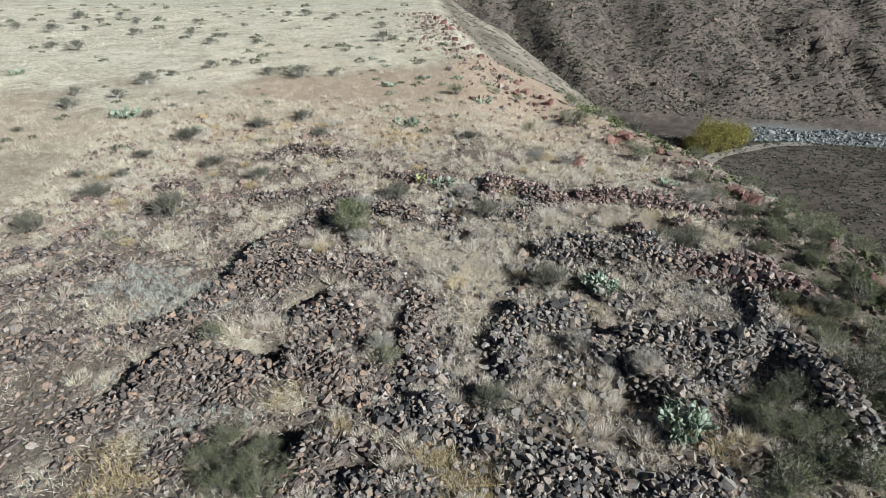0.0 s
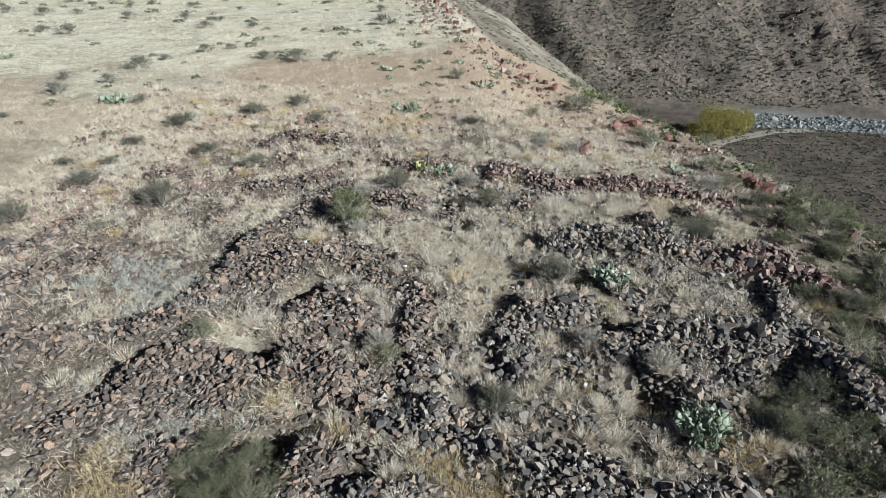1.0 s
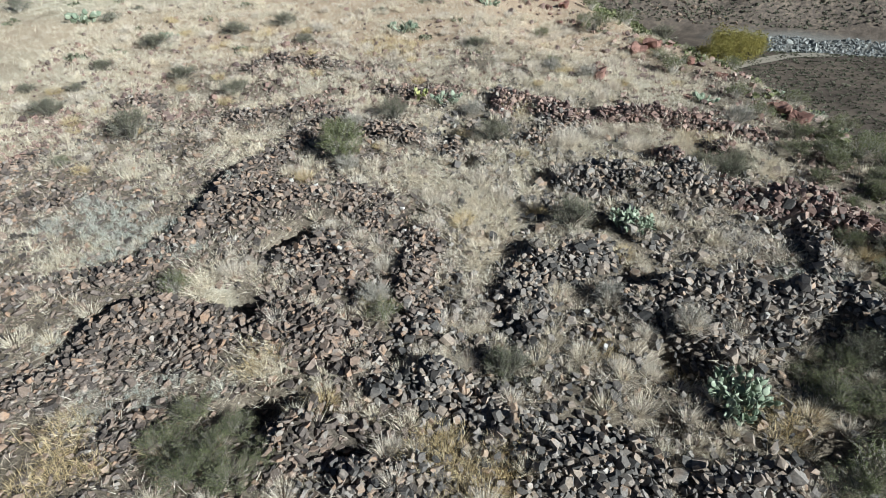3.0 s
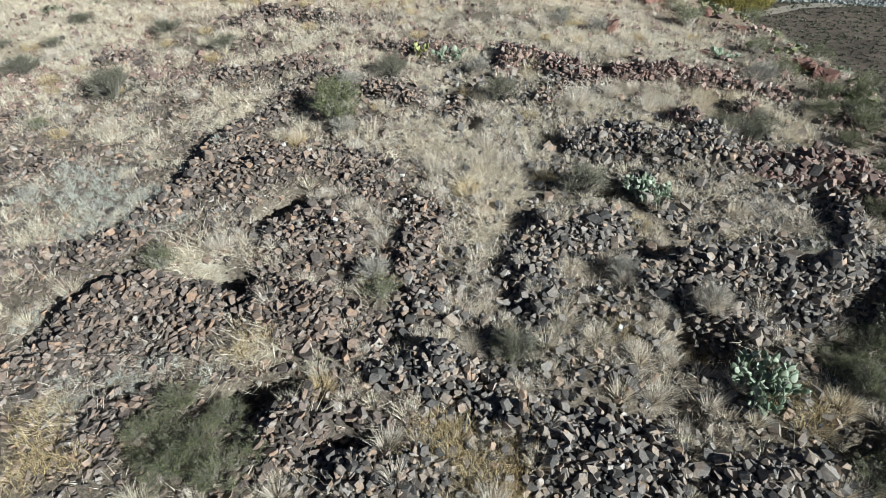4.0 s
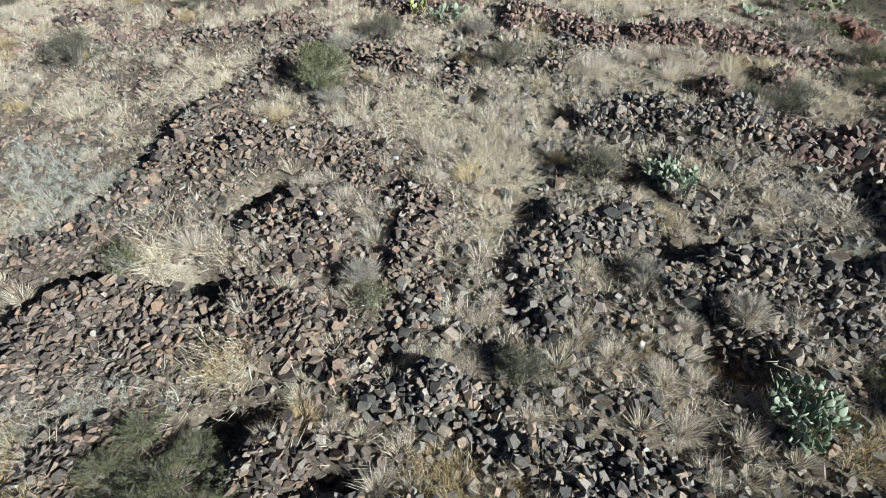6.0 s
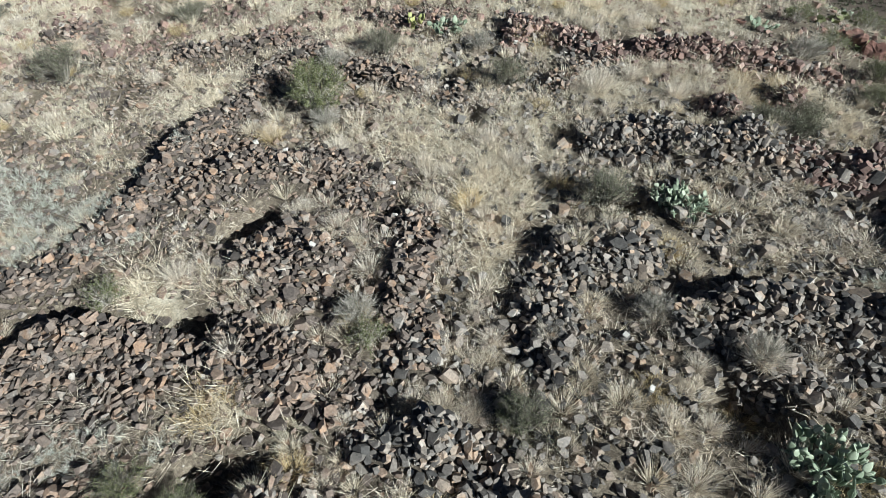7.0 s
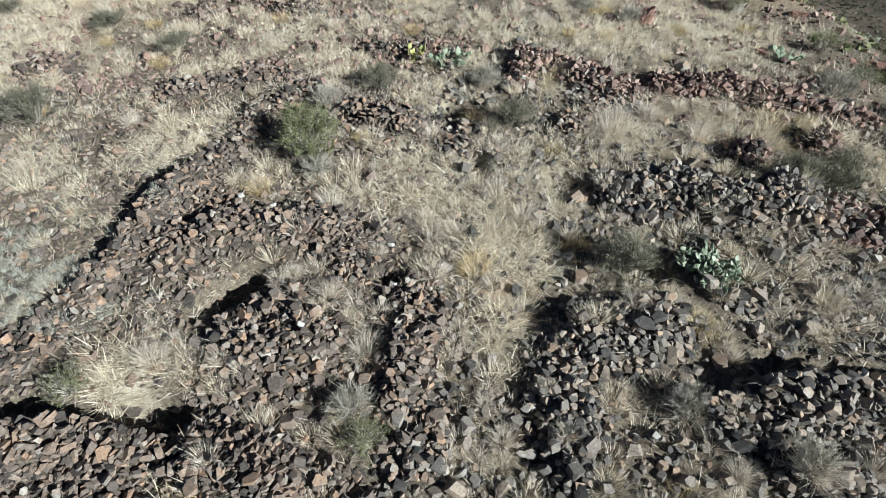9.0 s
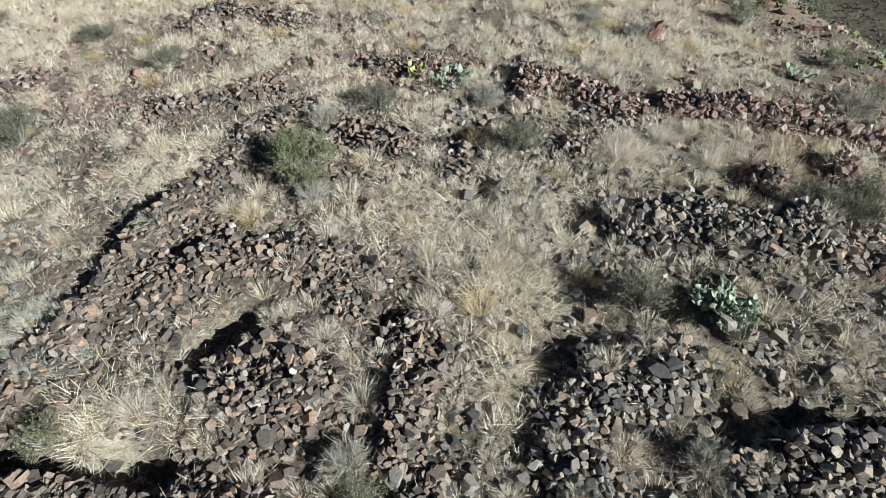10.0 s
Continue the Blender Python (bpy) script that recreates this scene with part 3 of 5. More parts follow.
def thin_out(x, y, gap):
    """Leaves out points nearer to an earlier one than gap (an array)."""
    cell, keep, seen = 0.3, [], {}
    for i in range(len(x)):
        cx, cy, g = int(x[i] // cell), int(y[i] // cell), gap[i]
        ok = True
        for dx in (-1, 0, 1):
            for dy in (-1, 0, 1):
                for j in seen.get((cx + dx, cy + dy), ()):
                    if (x[i] - x[j]) ** 2 + (y[i] - y[j]) ** 2 < g * g:
                        ok = False
                        break
                if not ok:
                    break
            if not ok:
                break
        if ok:
            keep.append(i)
            seen.setdefault((cx, cy), []).append(i)
    return np.array(keep, int)


def stone_meshes(shapes, mat, name):
    return [mesh_of(name, v, t, mat) for v, t in shapes]


STONE_SETS = {
    "stone": (stone_meshes(CHUNKS[:10] + SLABS[:9], M_STONE, "stone"), 0.5),
    "brown": (stone_meshes(SLABS, M_BROWN, "stone"), 0.45),
    "red": (stone_meshes(CHUNKS[:8] + SLABS[:3], M_RED, "stone"), 0.55),
}
KIND_WORDS = {"stone": "dark grey basalt", "brown": "grey-brown slab", "red": "reddish"}
LEFT_OVER = {"stone": [], "brown": [], "red": []}


def pile(name, label, kind, x, y, most=138):
    """A thing of piled stones, each stone a part of its own; what is over the count goes to the joined rubble."""
    size = np.clip(rng.lognormal(-1.7, 0.3, len(x)), 0.09, 0.28)
    steep = np.hypot(land(x + 0.06, y) - land(x - 0.06, y), land(x, y + 0.06) - land(x, y - 0.06)) / 0.12
    tight = 1 / np.sqrt(1 + np.minimum(steep, 2.2) ** 2)
    cut = len(x) * 3 // 4
    low = thin_out(x[:cut], y[:cut], size[:cut] * 0.54 * tight[:cut])
    high = cut + thin_out(x[cut:], y[cut:], size[cut:] * 1.05 * tight[cut:])
    keep = np.concatenate([low, high])
    lift = np.concatenate([np.zeros(len(low)), rng.uniform(0.06, 0.11, len(high))])
    x, y, size = x[keep], y[keep], size[keep]
    z = land(x, y)
    base = new(name)
    base.location = (x.mean(), y.mean(), float(z.min()))
    bpy.context.view_layer.update()
    meshes, lean = STONE_SETS[kind]
    turns = lying(len(x), lean, courses(x, y))
    h = z + size * 0.17 + lift * tight[keep]
    order = rng.permutation(len(x))
    for i in order[:most]:
        st = new("stone", meshes[rng.integers(len(meshes))])
        st.parent = base
        m = Matrix(turns[i].tolist()).to_4x4() @ Matrix.Diagonal((size[i],) * 3 + (1,))
        m.translation = Vector((x[i], y[i], h[i])) - base.location
        st.matrix_basis = m
    LEFT_OVER[kind] += [(x[i], y[i], h[i], size[i]) for i in order[most:]]
    tagged(base, label, "stone wall" if "wall" in name else "rubble heap", "ruined walls" if "wall" in name else "rubble heaps")


def build_ruin():
    for wall_name, kind, w, height, line in WALLS:
        xs, ys = [p[0] for p in line], [p[1] for p in line]
        length = sum(math.dist(a, b) for a, b in zip(line[:-1], line[1:]))
        x, y = spread(min(xs) - w, max(xs) + w, min(ys) - w, max(ys) + w, int(600 * (max(xs) - min(xs) + 2 * w) * (max(ys) - min(ys) + 2 * w)))
        d = line_distance(x, y, line) + 0.12 * fbm(x * 1.7, y * 1.7, 40, 3)
        ok = (d < w * 1.15) & (d < w * (0.75 + 1.0 * (fbm(x * 1.3, y * 1.3, 262, 2) + 0.5)))
        pile("stone_wall", f"collapsed dry-stone wall of {KIND_WORDS[kind]} stones on the mesa", kind, x[ok], y[ok])
    for kind, cx, cy, rx, ry, turn, height in HEAPS:
        r = max(rx, ry) * 1.2
        x, y = spread(cx - r, cx + r, cy - r, cy + r, int(600 * 4 * r * r))
        ok = oval(x, y, cx, cy, rx, ry, turn) + 0.18 * fbm(x * 1.7, y * 1.7, 40, 3) < 1.1
        pile("rubble_heap", f"loose heap of {KIND_WORDS[kind]} rubble fallen from the walls", kind, x[ok], y[ok])


build_ruin()


def field_density(x, y):
    """Loose stones to the square metre, beside the walls."""
    n = fbm(x * 0.6, y * 0.6, 200, 3)
    patchy = smooth(-0.3, 0.1, fbm(x * 0.9, y * 0.9, 205, 3))
    d = 8 + 12 * n
    d = d + 30 * mounds(x, y)[1] + 14 * smooth(0.8, 0.1, np.min([line_distance(x, y, line) - w for _, _, w, _, line in WALLS], 0))
    slabs = smooth(2.4, 1.4, x + 2 * n) * smooth(6.2, 4.5, y + n) * smooth(-12.5, -9, x)
    d = d + 88 * slabs * (0.5 + 0.5 * patchy)
    d = d + 52 * smooth(-2.6, -3.6, y + n) * smooth(-5.5, -4.0, x) * smooth(8.8, 7.5, x) * (0.4 + 0.6 * patchy)
    d = d + 22 * smooth(2.0, 3.0, x) * smooth(-3, -2, y) * smooth(5, 4, y) * smooth(9.5, 8.5, x) * patchy
    d = d + 24 * smooth(4.6, 5.4, x) * smooth(8.6, 8.0, x) * smooth(-2.6, -2.0, y) * smooth(0.6, 0.0, y)
    d = d + 14 * smooth(3.0, 4.0, y) * smooth(9.5, 8, y) * smooth(-7, -5, x) * smooth(3, 1, x)
    for cx, cy, r in STRAW_PATCHES:
        d = d * (1 - 0.42 * smooth(r, r * 0.6, np.hypot(x - cx, y - cy)))
    d = d * (1 - 0.8 * smooth(9, 14, y))
    return np.clip(d, 0.4, 95) * (0.05 + 0.95 * smooth(-10.5, -7.4, y + 2.5 * n))


def scattered(name, shapes, pos, turns, size, mat, label):
    """Single stones that lie apart on the open ground, each a part."""
    base = new(name)
    base.location = (pos[:, 0].mean(), pos[:, 1].mean(), pos[:, 2].min())
    meshes = stone_meshes(shapes, mat, "stone")
    for p, turn, k in zip(pos, turns, size):
        st = new("stone", meshes[rng.integers(len(meshes))])
        st.parent = base
        m = Matrix(turn.tolist()).to_4x4() @ Matrix.Diagonal((k, k, k, 1))
        m.translation = Vector(p) - base.location
        st.matrix_basis = m
    tagged(base, label, "stones", "scattered stones")


def build_loose():
    x, y = spread(-13, 12.5, -12.0, 16, 106000)
    ok = rng.uniform(0, 95, len(x)) < field_density(x, y)
    x, y = x[ok], y[ok]
    size = np.clip(rng.lognormal(-1.88, 0.4, len(x)), 0.06, 0.34)
    keep = thin_out(x, y, size * 0.46)
    x, y, size = x[keep], y[keep], size[keep]
    z = land(x, y) + size * 0.13
    flat = x < 0.5 + 1.5 * fbm(x * 0.5, y * 0.5, 210, 2)
    red = (y + 6 * fbm(x * 0.3, y * 0.3, 215, 2) > 5.5) | (x > 9.5)
    for name, sel, shapes, mat, lean, word in (
        ("loose_slabs", flat & ~red, SLABS, M_SLAB, 0.42, "flat grey-brown slabs lying loose between dry grass"),
        ("loose_stones", ~flat & ~red, CHUNKS, M_LOOSE, 0.4, "dark grey broken stones scattered on the ground"),
        ("loose_red_stones", red, CHUNKS[:6] + SLABS[:4], M_LOOSE_RED, 0.35, "reddish stones scattered over dusty soil")):
        p, turns, big = np.stack([x[sel], y[sel], z[sel]], 1), lying(int(sel.sum()), lean, courses(x[sel], y[sel])), size[sel]
        order = np.argsort(np.hypot(p[:, 0] - 0.8, p[:, 1] + 2.5) / (big + 0.1))
        one, rest = order[:220], order[220:]
        if name != "loose_red_stones":
            scattered(name.replace("loose", "scattered"), shapes, p[one], turns[one], big[one], M_BROWN if mat is M_SLAB else M_STONE, word.replace("lying loose", "strewn singly"))
        else:
            rest = order
        joined(name, shapes, p[rest], turns[rest], big[rest], mat, word, "stones")
    px, py = spread(-11, 12, -8.5, 10, 21000)
    near = rng.uniform(0, 1, len(px)) < 0.35 + 0.65 * smooth(6, 40, field_density(px, py))
    px, py = px[near], py[near]
    ps = np.clip(rng.lognormal(-3.2, 0.4, len(px)), 0.02, 0.09)
    for sel, mat, word in ((px < 0.5, M_SLAB, "small grey-brown stone chips between the slabs"), (px >= 0.5, M_LOOSE, "small dark stone chips on the soil")):
        joined("stone_chips", PEBBLES, np.stack([px, py, land(px, py) + ps * 0.2], 1)[sel], lying(int(sel.sum()), 0.5), ps[sel], mat, word, "stones")
    ry = rng.uniform(8, 60, 650)
    rx = np.interp(ry, RIM_Y, RIM_X) + rng.normal(-1.2, 1.4, 650)
    rs = np.clip(rng.lognormal(-1.6, 0.5, 650), 0.1, 0.6)
    joined("rim_stones", CHUNKS, np.stack([rx, ry, land(rx, ry) + rs * 0.1], 1), lying(650, 0.4), rs, M_LOOSE_RED, "reddish stones strewn along the mesa rim", "stones")
    for kind, mat, shapes in (("stone", M_LOOSE, CHUNKS[:10] + SLABS[:9]), ("brown", M_SLAB, SLABS + CHUNKS[:4]), ("red", M_LOOSE_RED, CHUNKS)):
        rows = np.array(LEFT_OVER[kind])
        if len(rows):
            joined("wall_rubble", shapes, rows[:, :3], lying(len(rows), 0.5, courses(rows[:, 0], rows[:, 1])), rows[:, 3], mat, f"more {KIND_WORDS[kind]} stones fallen from the walls", "stones")


build_loose()

# ---------------------------------------------------------------- plants


def part(name, me, parent, label=""):
    """A mesh as one part under a thing."""
    ob = new(name, me)
    ob.parent = parent
    return tagged(ob, label) if label else ob


def blades(n, foot, length, lean, width, seed, droop=0.15, lean_min=0.05):
    """n tapered blades that spring from a disc of radius foot: vertices and triangles."""
    r = np.random.default_rng(seed)
    az, rad = r.uniform(0, 2 * np.pi, n), foot * np.sqrt(r.uniform(0, 1, n))
    tilt = r.uniform(lean_min, lean, n)
    head = az + r.normal(0, 0.5, n)
    ln = length * r.uniform(0.55, 1.1, n)
    base = np.stack([rad * np.cos(az), rad * np.sin(az), np.full(n, -0.02)], 1)
    way = np.stack([np.sin(tilt) * np.cos(head), np.sin(tilt) * np.sin(head), np.cos(tilt)], 1)
    spin = r.uniform(0, 2 * np.pi, n)
    side = np.stack([np.cos(spin), np.sin(spin), r.normal(0, 0.3, n)], 1)
    side /= np.linalg.norm(side, axis=1)[:, None]
    w = (width * r.uniform(0.6, 1.3, n))[:, None] / 2
    mid = base + way * (ln * 0.55)[:, None]
    mid[:, 2] -= droop * ln * 0.25
    tip = base + way * ln[:, None]
    tip[:, 2] -= droop * ln
    tip[:, 2] = np.maximum(tip[:, 2], 0.01)
    v = np.stack([base - side * w, base + side * w, mid + side * w * 0.8, mid - side * w * 0.8, tip], 1).reshape(-1, 3)
    t = np.array([[0, 1, 2], [0, 2, 3], [3, 2, 4]])
    return v, (t[None] + (np.arange(n) * 5)[:, None, None]).reshape(-1, 3)


def straws(n, foot, length, lean, width, seed):
    """Like blades, but one thin triangle each: for litter and far meadow."""
    v, _ = blades(n, foot, length, lean, width, seed, 0.1, 0.2)
    v = v.reshape(n, 5, 3)[:, [0, 1, 4]].reshape(-1, 3)
    return v, np.arange(3 * n).reshape(-1, 3)


def merge(*some):
    vs, ts, k = [], [], 0
    for v, t in some:
        vs.append(v)
        ts.append(t + k)
        k += len(v)
    return np.concatenate(vs), np.concatenate(ts)


def leaves_at(points, size, seed, long=1.8):
    """A small two-triangle leaf at each point, turned at random."""
    r = np.random.default_rng(seed)
    n = len(points)
    a = r.normal(0, 1, (n, 3))
    a /= np.linalg.norm(a, axis=1)[:, None]
    b = np.cross(a, r.normal(0, 1, (n, 3)))
    b /= np.linalg.norm(b, axis=1)[:, None]
    s = (size * r.uniform(0.6, 1.4, n))[:, None]
    v = np.stack([points - a * s * long / 2, points + b * s / 2, points + a * s * long / 2, points - b * s / 2], 1).reshape(-1, 3)
    t = np.array([[0, 1, 2], [0, 2, 3]])
    return v, (t[None] + (np.arange(n) * 4)[:, None, None]).reshape(-1, 3)


def branches(n, radius, height, thick, seed, lean=1.2):
    """Crooked three-sided stems from the foot outwards, and the points along them."""
    r = np.random.default_rng(seed)
    vs, ts, tips, k = [], [], [], 0
    for _ in range(n):
        az, tl = r.uniform(0, 2 * np.pi), r.uniform(0.1, lean)
        d = np.array([math.sin(tl) * math.cos(az) * radius * 1.05, math.sin(tl) * math.sin(az) * radius * 1.05, math.cos(tl) * height + 0.12 * height])
        d = d * r.uniform(0.75, 1.05)
        p = np.array([0.04 * math.cos(az), 0.04 * math.sin(az), -0.03])
        pts = [p]
        for f in (0.33, 0.66, 1.0):
            pts.append(d * f + r.normal(0, 0.06 * radius, 3) * (1 if f < 1 else 0.6))
        for q, th in zip(pts, (1, 0.75, 0.5, 0.2)):
            for c in range(3):
                w = thick * th
                vs.append(q + np.array([math.cos(2.1 * c) * w, math.sin(2.1 * c) * w, 0]))
        for g in range(3):
            for c in range(3):
                i, j = k + g * 3 + c, k + g * 3 + (c + 1) % 3
                ts += [(i, j, j + 3), (i, j + 3, i + 3)]
        k += 12
        tips.append(pts)
    return np.array(vs), np.array(ts), np.array(tips)


def shrub_proto(name, label, radius, height, stems, leaf_mat, leaf_count, leaf, seed, twigs=200, shell=0.55, fine=0.004, wood=None):
    """A desert shrub: woody stems, fine twigs and a crown of small leaves in clumps."""
    base = new(name)
    v, t, tips = branches(stems, radius, height, 0.011, seed)
    r = np.random.default_rng(seed + 1)
    part("woody_base", mesh_of("woody_base", v, t, wood or M_TWIG), base)
    pick = tips[r.integers(0, len(tips), twigs)]
    f = r.uniform(0.35, 1, twigs)
    root = pick[:, 1] * (1 - f)[:, None] + pick[:, 3] * f[:, None]
    way = root / (np.linalg.norm(root, axis=1)[:, None] + 1e-6) + r.normal(0, 0.5, (twigs, 3))
    ln = radius * r.uniform(0.2, 0.45, twigs)[:, None]
    tip = root + way / np.linalg.norm(way, axis=1)[:, None] * ln
    tip[:, 2] = np.maximum(tip[:, 2], 0.02)
    side = np.cross(way, r.normal(0, 1, (twigs, 3)))
    side = side / np.linalg.norm(side, axis=1)[:, None] * fine
    tv = np.stack([root - side, root + side, tip], 1).reshape(-1, 3)
    part("branchwork", mesh_of("branchwork", tv, np.arange(3 * twigs).reshape(-1, 3), wood or M_TWIG), base)
    if leaf_count:
        k = r.integers(0, twigs, leaf_count)
        g = r.uniform(shell, 1.05, leaf_count)[:, None]
        pos = root[k] * (1 - g) + tip[k] * g + r.normal(0, leaf * 1.3, (leaf_count, 3))
        pos[:, 2] = np.maximum(pos[:, 2], 0.02)
        lv, lt = leaves_at(pos, leaf, seed + 2)
        part("foliage", mesh_of("foliage", lv, lt, leaf_mat), base)
    return tagged(base, label, "shrub", "desert shrubs")


def put(proto, x, y, scale, turn=None, first=[], label="", squash=1.0):
    """A copy of a thing on the ground at x, y; the first one of a kind is moved itself."""
    z = float(land(np.array([x]), np.array([y]))[0])
    m = Matrix.LocRotScale((x, y, z), Euler((0, 0, rnd.uniform(0, 6.28) if turn is None else turn)), (scale, scale, scale * squash))
    if proto not in first:
        first.append(proto)
        proto.matrix_basis = m
        ob = proto
    else:
        saved = tuple(proto.scale)
        proto.scale = (1, 1, 1)
        ob = copy_thing(proto, m)
        proto.scale = saved
    if label:
        tagged(ob, label)
    return ob


BIG_GREEN = shrub_proto("shrub", "dense rounded green shrub on grey rubble", 0.62, 0.75, 46, M_GREEN, 14000, 0.014, 21, 900, 0.25)
SAGE = shrub_proto("shrub", "grey-green twiggy shrub with sparse leaves", 0.5, 0.5, 60, M_SAGE, 2000, 0.014, 22, 1300, 0.3, 0.003, M_DARKTWIG)
GREENISH = shrub_proto("shrub", "low olive-green shrub with fine leaves", 0.5, 0.42, 40, M_GREEN, 1700, 0.017, 23, 320, 0.3)
TWIGGY = shrub_proto("shrub", "bare grey twiggy shrub without leaves", 0.5, 0.5, 70, M_SAGE, 300, 0.014, 24, 1500, 0.3)
BRAMBLE = shrub_proto("shrub", "dark tangled olive-grey shrub over the rubble", 0.52, 0.5, 60, M_GREEN, 3200, 0.014, 27, 1300, 0.3, 0.0024, M_DARKTWIG)
SILVERY = new("shrub")
part("woody_base", mesh_of("woody_base", *branches(24, 0.4, 0.25, 0.008, 25)[:2], M_TWIG), SILVERY)
part("foliage", mesh_of("foliage", *merge(*[(v + np.array([0.5 * math.cos(2.4 * k) * (k / 8) ** 0.5, 0.5 * math.sin(2.4 * k) * (k / 8) ** 0.5, 0]), t) for k, (v, t) in enumerate(blades(80, 0.05, 0.26 + 0.04 * (j % 3), 1.1, 0.0055, 2500 + j, 0.1) for j in range(9))]), M_SILVER), SILVERY)
tagged(SILVERY, "silvery feathery low shrub among stone slabs", "shrub", "desert shrubs")
DARKISH = shrub_proto("shrub", "dark grey-green shrub on the pale meadow", 0.5, 0.42, 30, M_DARKLEAF, 900, 0.026, 26, 320, 0.2)

put(BIG_GREEN, -1.7, 2.55, 1.1)
for x, y, r in ((-2.82, -5.21, 0.4), (-3.13, -5.64, 0.45), (-2.4, -5.81, 0.46), (-2.14, -5.39, 0.36), (-2.66, -6.12, 0.46), (-1.63, -5.89, 0.34), (-2.04, -6.27, 0.42), (6.73, -4.53, 0.5), (6.75, -5.11, 0.5), (7.16, -4.33, 0.45), (7.4, -5.2, 0.6), (6.3, -6.4, 0.5), (7.4, -5.9, 0.6), (8.0, -5.0, 0.4),
                (1.75, -4.3, 0.34), (9.59, 1.13, 0.42), (10.32, 1.82, 0.45), (9.61, 2.46, 0.5), (10.2, 3.5, 0.5), (10.9, 1.0, 0.5), (11.4, 0.2, 0.5), (10.2, -0.6, 0.45), (11.6, 1.9, 0.5), (9.9, -3.4, 0.5), (9.0, -1.2, 0.4), (9.3, -2.2, 0.45), (10.0, -1.7, 0.5), (9.6, 0.0, 0.4), (10.6, 0.5, 0.45), (11.2, -0.7, 0.5), (10.7, 2.9, 0.45), (11.2, 3.7, 0.45), (9.2, -4.6, 0.5)):
    put(BRAMBLE, x, y, r * 1.7, squash=rnd.uniform(0.6, 0.95))
for x, y, r in ((3.58, -0.4, 0.56), (2.2, 3.25, 0.5), (7.36, 1.15, 0.52), (6.9, 1.4, 0.5), (7.66, 1.52, 0.5), (1.88, -4.45, 0.42), (-0.5, 4.65, 0.48), (8.9, -4.2, 0.7),
                (-17.12, 11.59, 0.3), (-11.93, 6.68, 0.37), (-10.38, 6.68, 0.32), (-10.41, 8.54, 0.5), (-9.46, 10.66, 0.7), (-7.02, 12.12, 0.62), (-10.44, 5.13, 0.6), (-7.43, 3.72, 0.66), (-11.12, 2.65, 0.55), (-7.36, 7.55, 0.6), (-5.35, 6.49, 0.56), (-5.31, 13.07, 0.6), (-4.16, 11.03, 0.45), (2.05, 10.42, 0.5)):
    put(SAGE, x, y, r * 2, squash=0.62 if y > 5 else 1.0)
for x, y, r in ((-0.15, -3.15, 0.34), (-4.05, -2.45, 0.36), (-8.54, 2.2, 0.26), (1.63, 16.89, 0.5), (3.67, 18.16, 0.3), (4.76, 17.83, 0.34), (4.76, 13.15, 0.4), (7.08, 14.31, 0.75), (6.85, 15.5, 0.34), (4.69, 9.55, 0.32), (8.9, 9.55, 0.66), (8.85, 11.17, 0.35), (10.34, 12.39, 0.27), (10.07, 6.95, 0.44),
                (9.94, 5.05, 0.45), (10.4, 2.1, 0.47), (11.26, 2.47, 0.55), (11.7, -1.5, 0.6), (10.2, -2.6, 0.5), (9.3, -5.6, 0.6)):
    put(GREENISH, x, y, r * 2)
for x, y, r in ((8.9, -3.0, 0.5), (9.6, -1.6, 0.45), (10.9, -1.0, 0.5), (9.9, -4.9, 0.6), (7.9, -6.2, 0.6), (6.6, -6.2, 0.5), (10.9, -3.6, 0.6), (12.0, -4.4, 0.5), (12.6, 0.6, 0.5), (12.7, 3.2, 0.5), (12.6, 5.4, 0.5), (12.4, 7.6, 0.5),
                (12.8, 2.0, 0.5), (11.6, 11.0, 0.5), (9.9, 14.0, 0.6), (9.0, 16.2, 0.6), (7.9, 18.6, 0.6), (13.0, 4.3, 0.6), (7.6, -4.2, 0.5)):
    put(rnd.choice((SAGE, GREENISH, GREENISH)), x, y, r * 2)
for x, y, r in ((-0.35, -2.8, 0.36), (1.73, 4.8, 0.4), (-1.45, 1.95, 0.4), (3.87, -2.75, 0.36), (4.55, 8.8, 0.4), (9.0, 4.4, 0.5), (-1.6, 4.2, 0.4), (5.6, 8.2, 0.4), (5.0, -3.6, 0.36)):
    put(TWIGGY, x, y, r * 1.9)
for x, y, r in ((-6.64, 0.21, 0.5), (-5.96, -0.17, 0.47), (-5.92, -0.86, 0.45), (-5.37, -0.6, 0.45), (-5.05, -0.33, 0.39), (-4.62, 0.11, 0.34), (-5.4, -1.19, 0.44), (-5.89, -1.49, 0.38), (-4.86, -1.38, 0.37), (-4.6, -0.61, 0.33), (-4.05, -1.08, 0.26),
                (-5.48, -1.79, 0.32), (-4.38, -1.45, 0.31), (-3.97, 1.14, 0.29), (-4.34, 1.28, 0.24), (-3.94, 1.76, 0.18), (-6.55, -0.37, 0.48), (-4.4, 0.48, 0.29), (-5.89, 0.35, 0.36), (-7.19, 0.69, 0.39), (-7.4, -0.3, 0.5)):
    put(SILVERY, x, y, r * 1.65)
